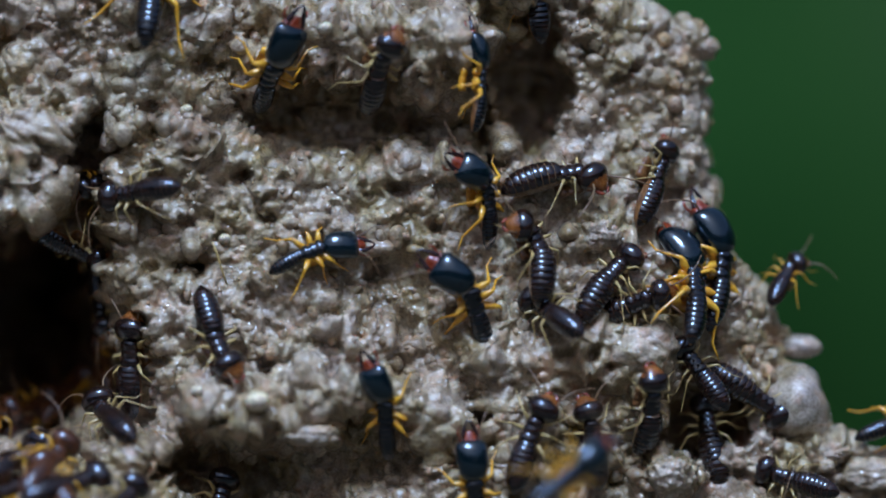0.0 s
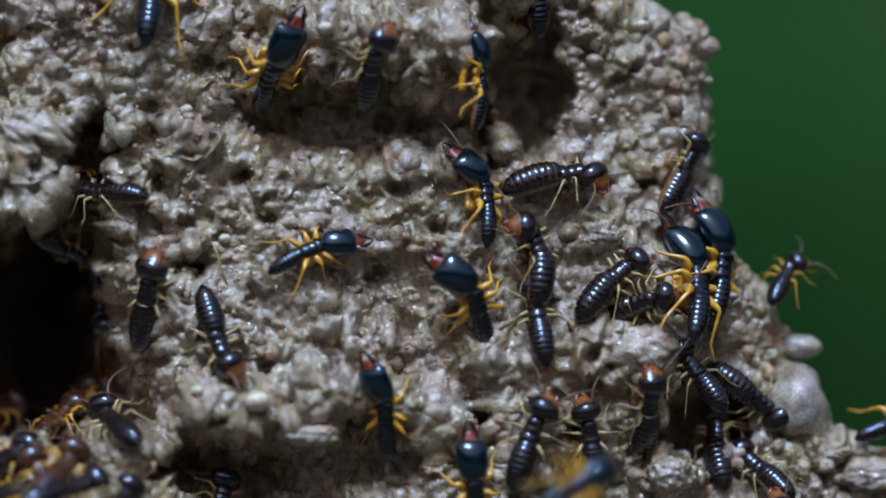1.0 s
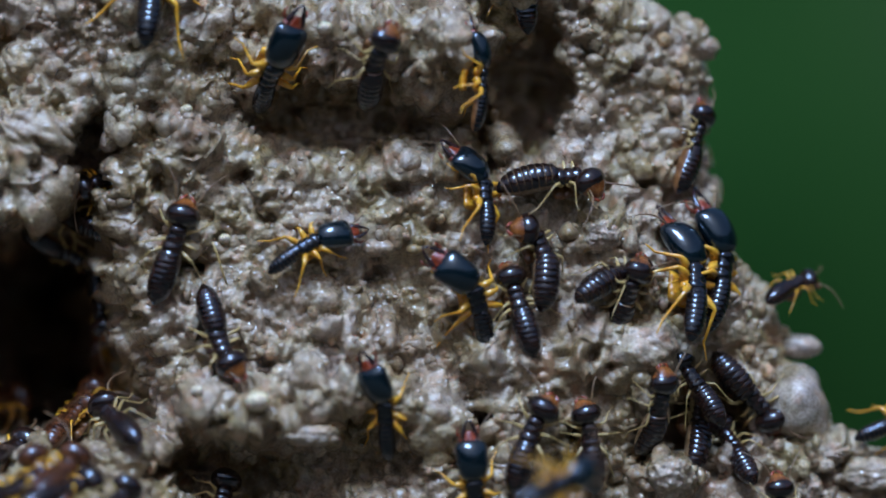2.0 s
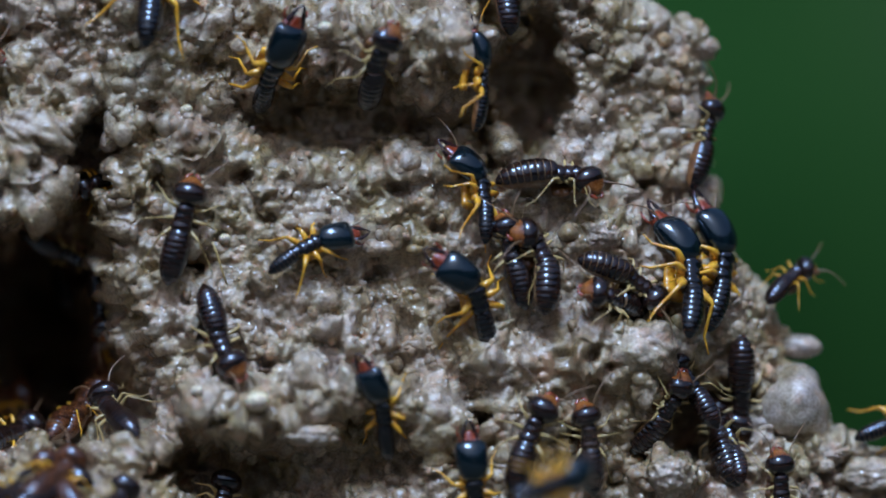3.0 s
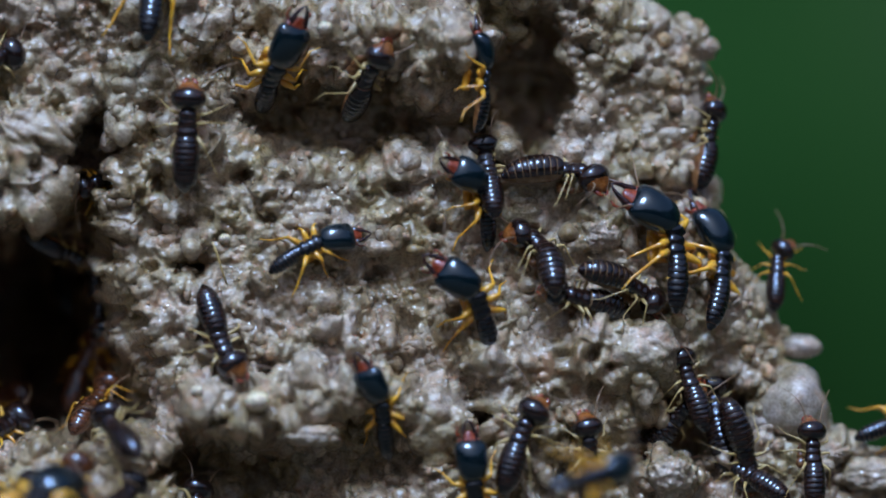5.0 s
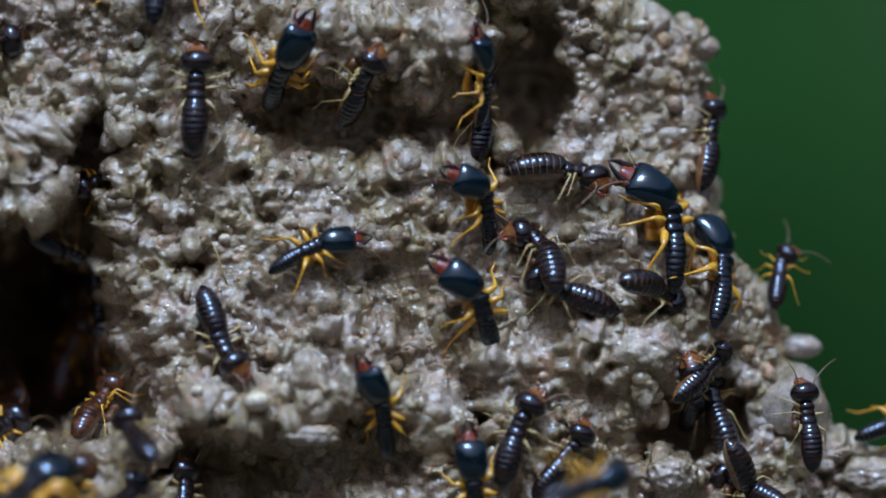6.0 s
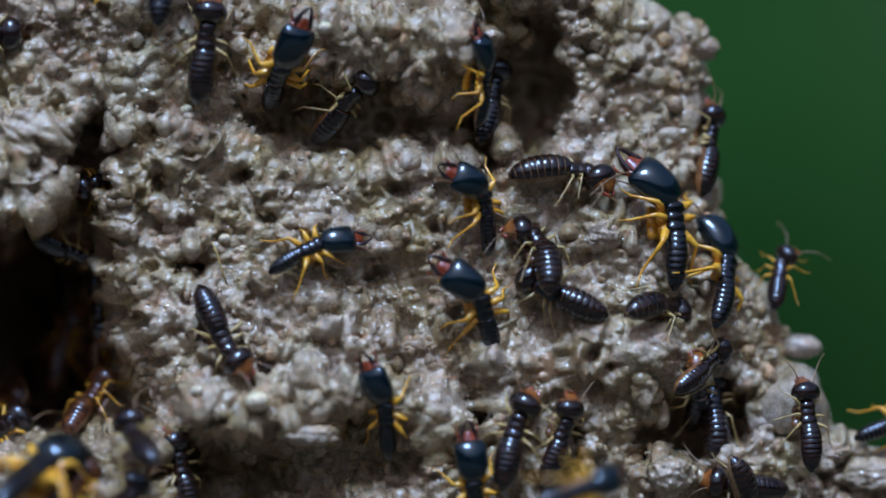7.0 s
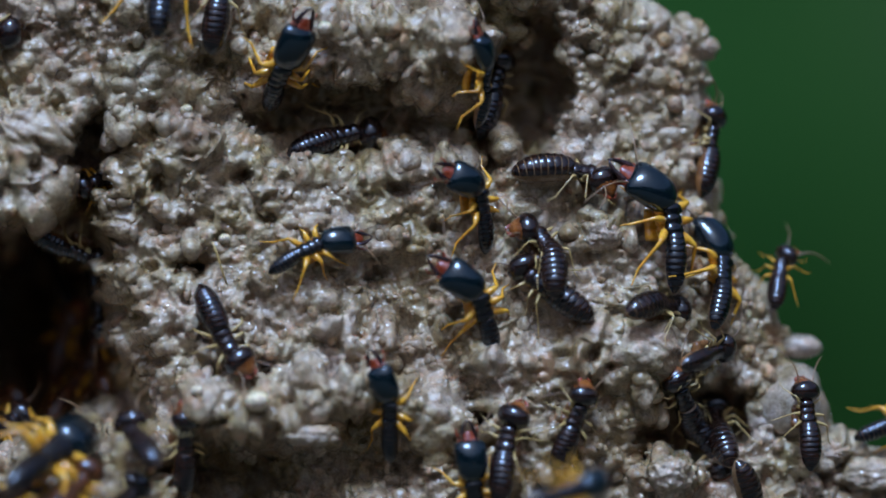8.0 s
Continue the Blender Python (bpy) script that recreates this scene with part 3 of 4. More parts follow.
def stance(model, size, lift, nod, roll, hu, hv, tu, tv):
    """The pose of a termite whose brow and tail end lie at these places on the front."""
    full = model["length"] * size
    share = model["nose"] / model["length"]
    ou, ov = hu + (tu - hu) * share, hv + (tv - hv) * share
    span = max(0.4, math.hypot(hu - tu, hv - tv))
    dh, do, dt = front(hu, hv), front(ou, ov), front(tu, tv)
    flat = min(1.0, span / full)
    slope = max(-0.7, min(0.7, (dh - dt) / max(span, 3.0)))
    tilt = math.atan(slope)
    if flat < 0.9:
        tilt = 0.5 * tilt + nod * math.acos(max(0.6, flat)) * 0.8
    ahead = Vector(((hu - tu) / span * math.cos(tilt), math.sin(tilt), (hv - tv) / span * math.cos(tilt))).normalized()
    e = 1.2
    slope_u = (front(ou + e, ov) - front(ou - e, ov)) / (2 * e)
    slope_v = (front(ou, ov + e) - front(ou, ov - e)) / (2 * e)
    up = Vector((max(-0.8, min(0.8, slope_u)), -1.0, max(-0.8, min(0.8, slope_v))))
    up = (up - ahead * up.dot(ahead)).normalized()
    up = Matrix.Rotation(radians(roll), 3, ahead) @ up
    left = up.cross(ahead)
    turn = Matrix((ahead, left, up)).transposed().to_4x4()
    deep = 0.25 * min(dh, do + 1.5) + 0.5 * do + 0.25 * min(dt, do + 1.5)
    high = model["axis"] * size
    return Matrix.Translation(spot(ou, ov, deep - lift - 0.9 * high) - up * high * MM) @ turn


def remember(model):
    h, a = body_parts(model, "head")[0], body_parts(model, "abdomen")[0]
    model["head_base"] = [*h.location, math.degrees(h.rotation_euler.y)]
    model["tail_base"] = [*a.location, 0.0]
    return model


SOLDIER = remember(soldier())
WORKER = remember(worker())
CLIMBER = remember(worker(LEG_AMBER))
FULL = remember(worker(full=True))
REDDISH = remember(worker(LEG_AMBER, RUDDY))
BIG = "soldier termite with blue-black head, orange-red front and amber legs"
HUGE = "large soldier termite with glossy blue-black head, black jaws, amber legs"
AMBER = "small dark termite with amber legs climbing on the mud"
RED = "small red-brown termite with amber legs in the crowd"
FED = "dark worker termite with swollen abdomen in pale bands, straw-coloured legs"
SMALL = "dark brown worker termite with banded abdomen and straw-coloured legs"

set_out(SOLDIER, BIG, [
    (0, -19.96, 23.64, -20.88, 14.52), (4.5, -19.96, 23.64, -20.80, 14.52), (6, -19.36, 25.04, -20.36, 15.96), (7, -19.36, 25.04, -20.00, 15.96), (7.5, -19.28, 25.04, -19.96, 15.96), (8, -19.36, 24.24, -20.04, 15.24)],
    head=(0,0), tail=(0,0), size=1.15, lift=0.3, nod=1)
set_out(SOLDIER, BIG, [
    (0, -10.56, 15.32, -13.76, 9.16), (4.5, -10.56, 15.32, -13.76, 9.16), (6, -9.88, 15.32, -13.16, 9.16), (6.5, -10.08, 15.32, -13.16, 9.16), (8, -10.00, 15.32, -13.12, 9.16)],
    head=(-14,8), tail=(8,0), size=0.95, lift=1.2, nod=-1)
set_out(SOLDIER, BIG, [
    (0, 2.92, 15.16, 2.48, 8.36), (3, 3.04, 15.24, 2.56, 8.36), (4.5, 3.20, 15.16, 2.64, 8.36), (6, 3.36, 15.44, 2.64, 8.04), (8, 3.36, 15.64, 2.64, 8.04)],
    head=(0,0), tail=(0,0), size=0.78, lift=3.4, nod=1, roll=45)
set_out(SOLDIER, BIG, [
    (0, 3.01, 7.34, 3.44, -0.04), (0.5, 2.92, 7.46, 3.44, -0.04), (1, 2.87, 7.62, 3.36, -0.04), (1.5, 2.83, 7.76, 3.36, 0.04), (3, 2.49, 7.94, 3.28, 0.12), (3.5, 2.46, 7.42, 3.36, -0.04), (4, 2.60, 7.34, 3.36, -0.04), (4.5, 2.60, 7.34, 3.36, -0.04), (6, 2.70, 6.58, 3.52, -0.44), (6.5, 2.59, 6.69, 3.44, -0.44), (7, 2.56, 6.78, 3.44, -0.52), (7.5, 2.57, 6.47, 3.44, -0.56), (8, 2.28, 6.85, 3.28, -0.36)],
    head=(50,0), tail=(0,0), size=0.84, lift=0.8, nod=-1, roll=38)
set_out(SOLDIER, BIG, [
    (0, 1.11, -0.43, 3.28, -7.24), (0.5, 1.28, -0.55, 3.36, -7.24), (1, 1.44, -0.52, 3.36, -7.24), (1.5, 1.47, -0.26, 3.36, -7.24), (3, 1.59, -0.20, 3.52, -7.24), (3.5, 1.52, -0.80, 3.68, -7.24), (4.5, 1.51, -0.67, 3.68, -7.48), (6, 1.75, -0.67, 3.84, -7.72), (6.5, 1.94, -0.84, 3.84, -7.72), (8, 1.85, -0.73, 3.84, -7.72)],
    head=(34,0), tail=(0,0), size=0.92, lift=0.4, nod=-1, roll=14)
set_out(SOLDIER, BIG, [
    (0, -5.76, 1.24, -12.76, -1.48), (0.5, -5.76, 1.24, -12.76, -1.48), (1, -6.00, 1.44, -12.76, -1.48), (1.5, -6.48, 2.12, -12.72, -1.48), (3, -6.32, 1.96, -12.72, -1.48), (4.5, -6.24, 1.96, -12.72, -1.48), (6, -6.08, 1.64, -12.72, -1.48), (8, -6.08, 1.64, -12.72, -1.48)],
    head=(-14,0), tail=(6,0), size=0.74, lift=0.6, nod=1, roll=-20)
set_out(SOLDIER, BIG, [
    (0, -4.21, -7.95, -3.92, -15.40), (1.5, -4.21, -7.95, -3.92, -15.40), (3, -4.52, -8.03, -3.92, -15.40), (4.5, -4.61, -7.97, -3.92, -15.40), (6, -4.51, -7.98, -3.92, -15.40), (7.5, -4.02, -7.99, -3.84, -15.48), (8, -3.71, -7.96, -3.84, -15.48)],
    head=(23,-20), tail=(0,0), size=0.80, lift=0.5, nod=1)
set_out(SOLDIER, HUGE, [
    (0, 17.87, 1.82, 17.92, -6.84), (0.5, 18.28, 1.98, 18.00, -6.76), (1, 18.26, 1.88, 18.08, -6.68), (1.5, 18.23, 2.11, 18.00, -6.76), (3, 17.55, 2.79, 17.76, -6.60), (3.5, 17.28, 3.64, 17.68, -6.36), (4, 16.30, 5.29, 17.12, -5.24), (4.5, 16.06, 5.27, 16.96, -5.24), (6, 15.68, 7.59, 16.88, -3.76), (6.5, 15.63, 7.70, 16.80, -3.48), (7, 15.90, 7.40, 16.88, -3.32), (7.5, 15.78, 7.22, 16.88, -3.40), (8, 15.63, 7.14, 16.88, -3.32)],
    head=(28,4), tail=(-4,0), size=1.1, lift=1.8, nod=1, roll=22, glance=[(0, 24), (1.5, 26), (3, 30), (3.5, 42), (4, 56), (4.5, 58), (6, 54), (6.5, 42), (7, 42), (7.5, 48), (8, 52)])
set_out(SOLDIER, BIG, [
    (0, 20.47, 3.70, 19.12, -6.52), (3, 20.66, 3.56, 19.12, -6.44), (4, 20.43, 3.53, 19.12, -6.28), (4.5, 20.44, 3.63, 19.12, -6.28), (6, 20.29, 3.15, 19.44, -6.20), (7, 20.67, 3.01, 19.52, -6.20), (8, 20.26, 2.84, 19.44, -6.20)],
    head=(28,4), tail=(-4,0), size=1.05, lift=0.8, nod=1, roll=22)
set_out(SOLDIER, BIG, [
    (0, 1.92, -13.64, 2.64, -20.96), (8, 1.84, -13.64, 2.64, -20.96)],
    head=(-4,0), tail=(20,0), size=0.84, lift=1.0, nod=-1, roll=30)
set_out(SOLDIER, BIG, [
    (0, 36.24, -10.84, 28.64, -13.48), (8, 36.24, -10.84, 28.56, -13.48)],
    head=(0,0), tail=(0,0), size=0.8, lift=0.8, nod=1)
set_out(SOLDIER, HUGE, [
    (0, -33.76, -22.76, -37.76, -31.16), (3, -30.56, -19.96, -34.96, -27.96), (4.5, -26.64, -15.88, -31.36, -22.36), (6, -26.4, -13.9, -32.0, -19.6), (6.5, -26.2, -13.6, -32.2, -19.0), (7, -25.5, -12.8, -31.8, -18.0), (7.5, -24.7, -12.3, -31.2, -17.4), (8, -24.2, -11.8, -30.8, -16.9)],
    head=(0,0), tail=(0,0), size=1.25, lift=5.0, nod=1)
set_out(SOLDIER, BIG, [
    (0, 11.84, -13.96, 5.84, -18.36), (0.5, 12.32, -14.68, 6.24, -18.56), (1, 12.64, -14.96, 6.64, -18.36), (1.5, 12.04, -15.24, 5.84, -17.96), (3, 11.04, -15.64, 5.04, -17.56), (3.5, 13.92, -15.24, 7.64, -16.76), (4, 14.32, -15.24, 8.04, -16.76), (4.5, 14.08, -15.16, 7.84, -16.76), (6, 13.52, -15.88, 7.24, -17.56), (7, 13.04, -16.04, 6.64, -17.96), (8, 12.24, -16.28, 5.84, -17.96)],
    head=(0,0), tail=(0,0), size=0.8, lift=17.0, nod=1)
set_out(WORKER, SMALL, [
    (0, -24.48, 3.64, -18.24, 4.52), (0.5, -25.76, 3.16, -19.44, 4.28), (1, -26.48, 4.28, -21.04, 3.84), (1.5, -26.64, 3.84, -23.76, 3.24), (2.2, -27.36, 1.64, -25.76, 0.64), (3, -27.76, 0.04, -26.88, -2.56), (8, -27.84, -0.16, -26.88, -2.76)],
    head=(0,0), tail=(0,0), size=0.9, lift=0.65, nod=1, roll=25)
set_out(WORKER, SMALL, [
    (0, -22.08, -4.56, -22.24, -12.56), (0.5, -21.68, -1.56, -22.76, -9.24), (1, -20.36, -0.16, -21.76, -8.04), (1.5, -18.48, 1.72, -21.12, -5.36), (3, -17.76, 4.52, -19.44, -2.28), (3.5, -17.36, 5.72, -19.12, -0.44), (4, -18.88, 7.56, -18.80, 0.92), (4.5, -18.40, 10.04, -18.80, 2.52), (6, -17.36, 14.36, -17.64, 6.12), (6.5, -17.04, 16.76, -17.56, 8.36), (7, -16.36, 17.64, -17.36, 10.12), (7.5, -15.96, 20.12, -17.04, 12.52), (8, -15.44, 21.24, -16.36, 13.56)],
    head=(0,0), tail=(0,0), size=0.99, lift=0.65, nod=1)
set_out(WORKER, SMALL, [
    (0, -14.88, -9.24, -17.68, -2.28), (3, -14.72, -9.08, -17.36, -2.36), (6, -14.48, -9.08, -17.52, -2.44), (7.5, -14.08, -8.76, -17.68, -2.56), (8, -14.08, -8.76, -17.60, -2.56)],
    head=(12,-26), tail=(-6,0), size=0.95, lift=0.65, nod=1, roll=-15)
set_out(WORKER, SMALL, [
    (0, -3.44, 15.32, -6.08, 8.84), (0.5, -3.56, 15.56, -7.12, 9.32), (1, -4.00, 15.84, -6.32, 8.92), (3, -3.76, 15.64, -6.08, 9.24), (3.5, -3.76, 15.72, -6.08, 9.00), (4, -4.00, 15.24, -6.64, 8.76), (4.5, -4.08, 14.68, -7.28, 8.68), (6, -4.48, 14.12, -7.84, 7.96), (6.5, -5.12, 14.12, -8.40, 7.32), (7, -4.80, 12.52, -9.84, 7.08), (7.5, -4.48, 11.44, -10.24, 6.84), (8, -4.32, 8.64, -11.28, 7.16)],
    head=(-20,0), tail=(8,0), size=0.96, lift=0.9, nod=1, roll=22)
set_out(FULL, FED, [
    (0, 11.56, 5.76, 4.32, 4.76), (1, 11.65, 5.77, 4.32, 4.76), (1.5, 11.49, 5.48, 4.00, 4.64), (3, 11.36, 5.30, 4.08, 5.48), (3.5, 11.12, 5.61, 3.76, 5.64), (4, 11.07, 5.73, 3.92, 5.64), (4.5, 11.53, 5.52, 4.16, 5.64), (6, 11.77, 5.30, 4.80, 6.12), (6.5, 12.04, 5.36, 4.72, 5.96), (7, 12.29, 5.39, 4.84, 5.88), (7.5, 12.37, 5.14, 5.20, 6.04), (8, 12.49, 5.15, 5.12, 6.12)],
    head=(-58,10), tail=(0,0), size=1.0, lift=0.65, nod=1, roll=-45)
set_out(WORKER, SMALL, [
    (0, 16.32, 8.04, 13.60, 0.84), (0.5, 18.24, 7.72, 13.52, 1.84), (1, 18.72, 8.76, 14.88, 1.32), (1.5, 18.64, 9.80, 15.92, 2.36), (3, 19.36, 10.92, 17.52, 3.56), (3.5, 19.60, 10.12, 17.76, 3.16), (4, 19.12, 10.60, 18.16, 3.84), (4.5, 19.36, 10.76, 17.92, 3.56), (6, 19.36, 10.92, 18.32, 3.56), (6.5, 19.28, 10.76, 18.32, 3.16), (8, 19.36, 10.36, 18.32, 3.16)],
    head=(0,0), tail=(0,0), size=0.92, lift=0.65, nod=1, roll=34)
set_out(FULL, FED, [
    (0, 5.54, 2.92, 8.48, -3.56), (0.5, 5.96, 2.84, 8.24, -3.56), (1, 5.77, 2.70, 8.24, -3.72), (1.5, 6.04, 2.56, 8.56, -3.48), (3, 5.84, 2.25, 8.80, -4.08), (3.5, 5.60, 2.11, 8.88, -3.16), (4, 5.20, 2.43, 8.88, -3.08), (4.5, 5.23, 1.98, 9.28, -2.48), (6, 5.36, 1.99, 9.36, -2.08), (6.5, 5.53, 1.95, 9.04, -2.20), (7, 5.50, 2.15, 9.04, -2.20), (8, 5.83, 2.44, 9.52, -2.60)],
    head=(65,0), tail=(-26,0), size=0.95, lift=0.65, nod=1, roll=38)
set_out(WORKER, SMALL, [
    (0, 5.76, -3.16, 9.84, -6.04), (0.5, 6.16, -2.68, 8.32, -8.84), (1, 6.16, -1.72, 7.36, -8.68), (1.5, 4.96, -1.72, 6.96, -8.44), (3, 4.16, 2.52, 6.00, -4.68), (3.5, 3.92, 4.52, 4.96, -2.96), (4, 3.84, 4.92, 4.48, -2.56), (4.5, 2.88, 6.36, 4.16, 0.44), (5.2, 2.72, 9.04, 3.52, 2.84), (6, 3.04, 12.76, 2.48, 5.56), (6.5, 3.52, 12.76, 2.40, 5.44), (7, 4.16, 13.72, 2.64, 6.76), (7.5, 4.16, 13.56, 2.40, 7.04), (8, 4.32, 13.96, 2.80, 7.84)],
    head=(0,0), tail=(0,0), size=0.9, lift=0.65, nod=1)
set_out(FULL, FED, [
    (0, 13.68, 0.12, 9.20, -4.44), (0.5, 14.40, -0.20, 9.12, -4.44), (1, 14.32, -0.20, 9.04, -4.28), (1.5, 14.32, -0.28, 9.28, -3.88), (2.2, 15.04, -1.76, 9.24, -1.96), (3, 15.84, -3.76, 10.16, 0.12), (3.5, 16.48, -4.60, 10.96, -0.84), (4, 15.84, -4.44, 10.56, -0.36), (4.5, 15.36, -4.04, 9.68, -0.28), (6, 16.84, -3.80, 13.12, -1.48), (6.5, 17.52, -4.76, 14.16, -2.04), (7, 17.24, -4.28, 13.12, -3.48), (7.5, 16.96, -4.16, 13.12, -3.16), (8, 17.20, -4.16, 13.12, -3.48)],
    head=(-10,8), tail=(10,0), size=0.92, lift=0.65, nod=1, roll=-30)
set_out(FULL, FED, [
    (0, 15.36, -3.08, 10.84, -4.96), (0.5, 15.76, -3.32, 10.88, -4.84), (1, 15.44, -3.32, 11.44, -4.60), (1.5, 15.04, -3.08, 11.36, -4.60), (2.0, 13.64, -1.96, 12.24, -5.36), (2.5, 11.84, -2.36, 13.64, -4.96), (3, 10.72, -2.96, 14.44, -4.28), (3.5, 9.52, -2.84, 13.84, -4.28), (4, 8.72, -2.84, 12.64, -4.28), (4.5, 8.44, -2.96, 13.12, -4.44), (6, 5.76, -1.88, 12.32, -4.36), (6.5, 6.04, -1.56, 12.32, -4.36), (7, 4.96, -1.76, 11.76, -4.84), (7.5, 4.72, -1.16, 11.12, -4.84), (8, 4.44, -0.68, 10.84, -5.08)],
    head=(-20,20), tail=(0,0), size=0.92, lift=0.6, nod=-1)
set_out(WORKER, SMALL, [
    (0, 7.24, -10.60, 4.56, -17.08), (3, 7.24, -10.60, 4.48, -17.08), (3.5, 7.12, -10.60, 4.40, -17.16), (4.5, 6.84, -10.76, 3.92, -17.40), (6, 6.40, -10.04, 3.52, -17.08), (6.5, 6.64, -10.04, 3.76, -16.92), (7, 6.00, -10.04, 3.60, -17.24), (7.5, 5.36, -10.84, 3.84, -17.56), (8, 5.04, -11.00, 3.52, -18.04)],
    head=(-12,0), tail=(6,0), size=0.95, lift=0.65, nod=1)
set_out(WORKER, SMALL, [
    (0, 10.24, -10.44, 11.12, -17.56), (1, 10.08, -10.52, 10.96, -17.56), (3, 10.16, -10.84, 10.72, -17.88), (3.5, 10.00, -10.84, 10.64, -17.96), (4.5, 10.24, -11.56, 11.84, -18.36), (6, 10.32, -12.68, 6.44, -17.64), (6.5, 10.48, -11.96, 6.24, -17.64), (7, 9.52, -10.16, 6.84, -17.56), (7.5, 10.64, -10.36, 7.24, -17.08), (8, 10.40, -9.56, 7.76, -16.04)],
    head=(10,0), tail=(0,0), size=0.86, lift=0.65, nod=1)
set_out(FULL, FED, [
    (0, 15.04, -8.76, 14.32, -14.76), (0.5, 15.12, -8.68, 14.32, -14.84), (1, 14.96, -8.84, 14.16, -14.68), (1.5, 15.20, -8.92, 14.32, -14.68), (3, 17.12, -9.56, 13.92, -14.28), (3.5, 16.80, -10.28, 13.12, -14.60), (4, 17.24, -9.96, 13.44, -14.60), (4.5, 18.08, -11.00, 13.12, -14.60), (6, 17.76, -7.64, 17.60, -13.64), (6.5, 18.40, -7.24, 17.92, -13.76), (7, 18.16, -7.56, 17.92, -13.56), (7.5, 17.60, -8.36, 18.24, -13.96), (8, 16.16, -8.44, 18.56, -14.36)],
    head=(0,10), tail=(0,0), size=0.9, lift=1.9, nod=-1)
set_out(FULL, FED, [
    (0, 18.56, -9.76, 18.96, -17.08), (0.5, 19.28, -10.44, 19.12, -17.24), (1, 19.44, -10.68, 18.88, -17.08), (1.5, 17.68, -10.20, 17.24, -14.68), (3, 19.12, -10.44, 19.84, -17.00), (3.5, 19.36, -10.56, 19.92, -17.08), (4.5, 19.12, -9.24, 19.52, -16.60), (6, 18.84, -8.76, 19.64, -14.36), (6.5, 19.12, -9.08, 19.12, -14.44), (7, 19.24, -8.76, 18.96, -14.36), (8, 19.24, -10.36, 19.44, -15.16)],
    head=(0,0), tail=(10,0), size=0.92, lift=1.3, nod=1)
set_out(FULL, FED, [
    (0, 24.64, -12.04, 18.72, -8.36), (0.5, 24.56, -12.28, 18.80, -8.28), (1, 24.48, -12.28, 18.88, -8.36), (1.5, 24.40, -12.16, 18.48, -8.16), (2.2, 23.52, -12.76, 19.64, -7.36), (3, 21.12, -13.16, 21.04, -6.36), (3.5, 20.48, -12.16, 21.52, -7.08), (4, 20.24, -14.36, 20.72, -9.08), (4.5, 21.36, -15.88, 20.64, -9.96), (6, 21.84, -19.16, 20.88, -14.36), (8, 22.04, -20.76, 21.44, -15.56)],
    head=(-18,0), tail=(0,0), size=0.92, lift=0.65, nod=1, roll=-30)
set_out(WORKER, SMALL, [
    (0, 22.44, -15.64, 27.44, -17.08), (0.5, 21.64, -15.48, 26.64, -17.08), (1, 20.64, -13.96, 24.64, -17.40), (1.5, 18.72, -11.76, 23.44, -17.48), (3, 19.76, -11.48, 21.04, -16.84), (3.5, 20.24, -11.76, 21.52, -17.16), (4, 21.36, -13.08, 24.04, -17.76), (4.5, 20.04, -13.96, 24.44, -17.56), (6, 19.44, -15.88, 24.04, -18.04), (6.5, 18.04, -16.68, 24.44, -16.84), (7, 18.64, -16.44, 24.64, -17.08), (7.5, 20.72, -16.44, 16.84, -12.96), (8, 20.56, -16.36, 16.32, -10.36)],
    head=(-10,0), tail=(0,0), size=0.86, lift=0.65, nod=1)
set_out(WORKER, SMALL, [
    (0, 23.44, -18.56, 24.64, -24.36), (3, 23.84, -14.68, 24.04, -20.76), (3.5, 24.04, -13.64, 24.24, -19.76), (4, 25.04, -13.24, 25.12, -19.36), (4.5, 26.32, -13.24, 26.32, -19.16), (6, 25.52, -9.24, 26.24, -16.16), (6.5, 25.60, -9.08, 26.32, -15.88), (7, 25.60, -9.16, 26.16, -16.16), (7.5, 24.96, -9.16, 25.92, -15.96), (8, 25.60, -9.16, 26.08, -15.96)],
    head=(0,0), tail=(0,0), size=0.86, lift=4.0, nod=1)
set_out(CLIMBER, AMBER, [
    (0, 25.12, -0.28, 22.96, -4.04), (1, 25.12, -0.28, 22.96, -4.04), (1.5, 26.24, -1.88, 22.64, -3.64), (3, 25.92, -0.68, 22.64, -3.88), (3.5, 25.24, 0.04, 23.04, -3.96), (4, 23.76, 0.68, 23.36, -4.28), (4.5, 23.68, 0.68, 23.36, -4.28), (6, 24.16, 0.36, 23.28, -4.36), (8, 24.16, 0.28, 23.28, -4.36)],
    head=(-40,0), tail=(0,0), size=0.72, lift=0.8, nod=1, roll=-30)
set_out(CLIMBER, AMBER, [
    (0, 6.0, 21.2, 7.0, 14.9), (1, 5.76, 21.6, 6.96, 15.3), (1.5, 5.60, 21.8, 6.72, 15.6), (3, 3.84, 21.6, 4.84, 15.4), (3.5, 3.84, 21.6, 4.72, 15.4), (4.5, 3.44, 24.04, 4.24, 18.04), (8, 3.44, 25.24, 4.24, 19.24)],
    head=(0,0), tail=(0,0), size=0.95, lift=1.0, nod=1)
set_out(REDDISH, RED, [
    (0, -24.96, -8.36, -28.56, -12.36), (1, -24.76, -9.08, -27.76, -13.16), (3, -24.16, -9.24, -26.96, -13.56), (4.5, -23.56, -8.76, -26.56, -13.16), (6, -23.16, -8.96, -26.16, -13.56), (8, -24.96, -7.96, -27.76, -11.96)],
    head=(0,0), tail=(0,0), size=0.9, lift=5.5, nod=1)
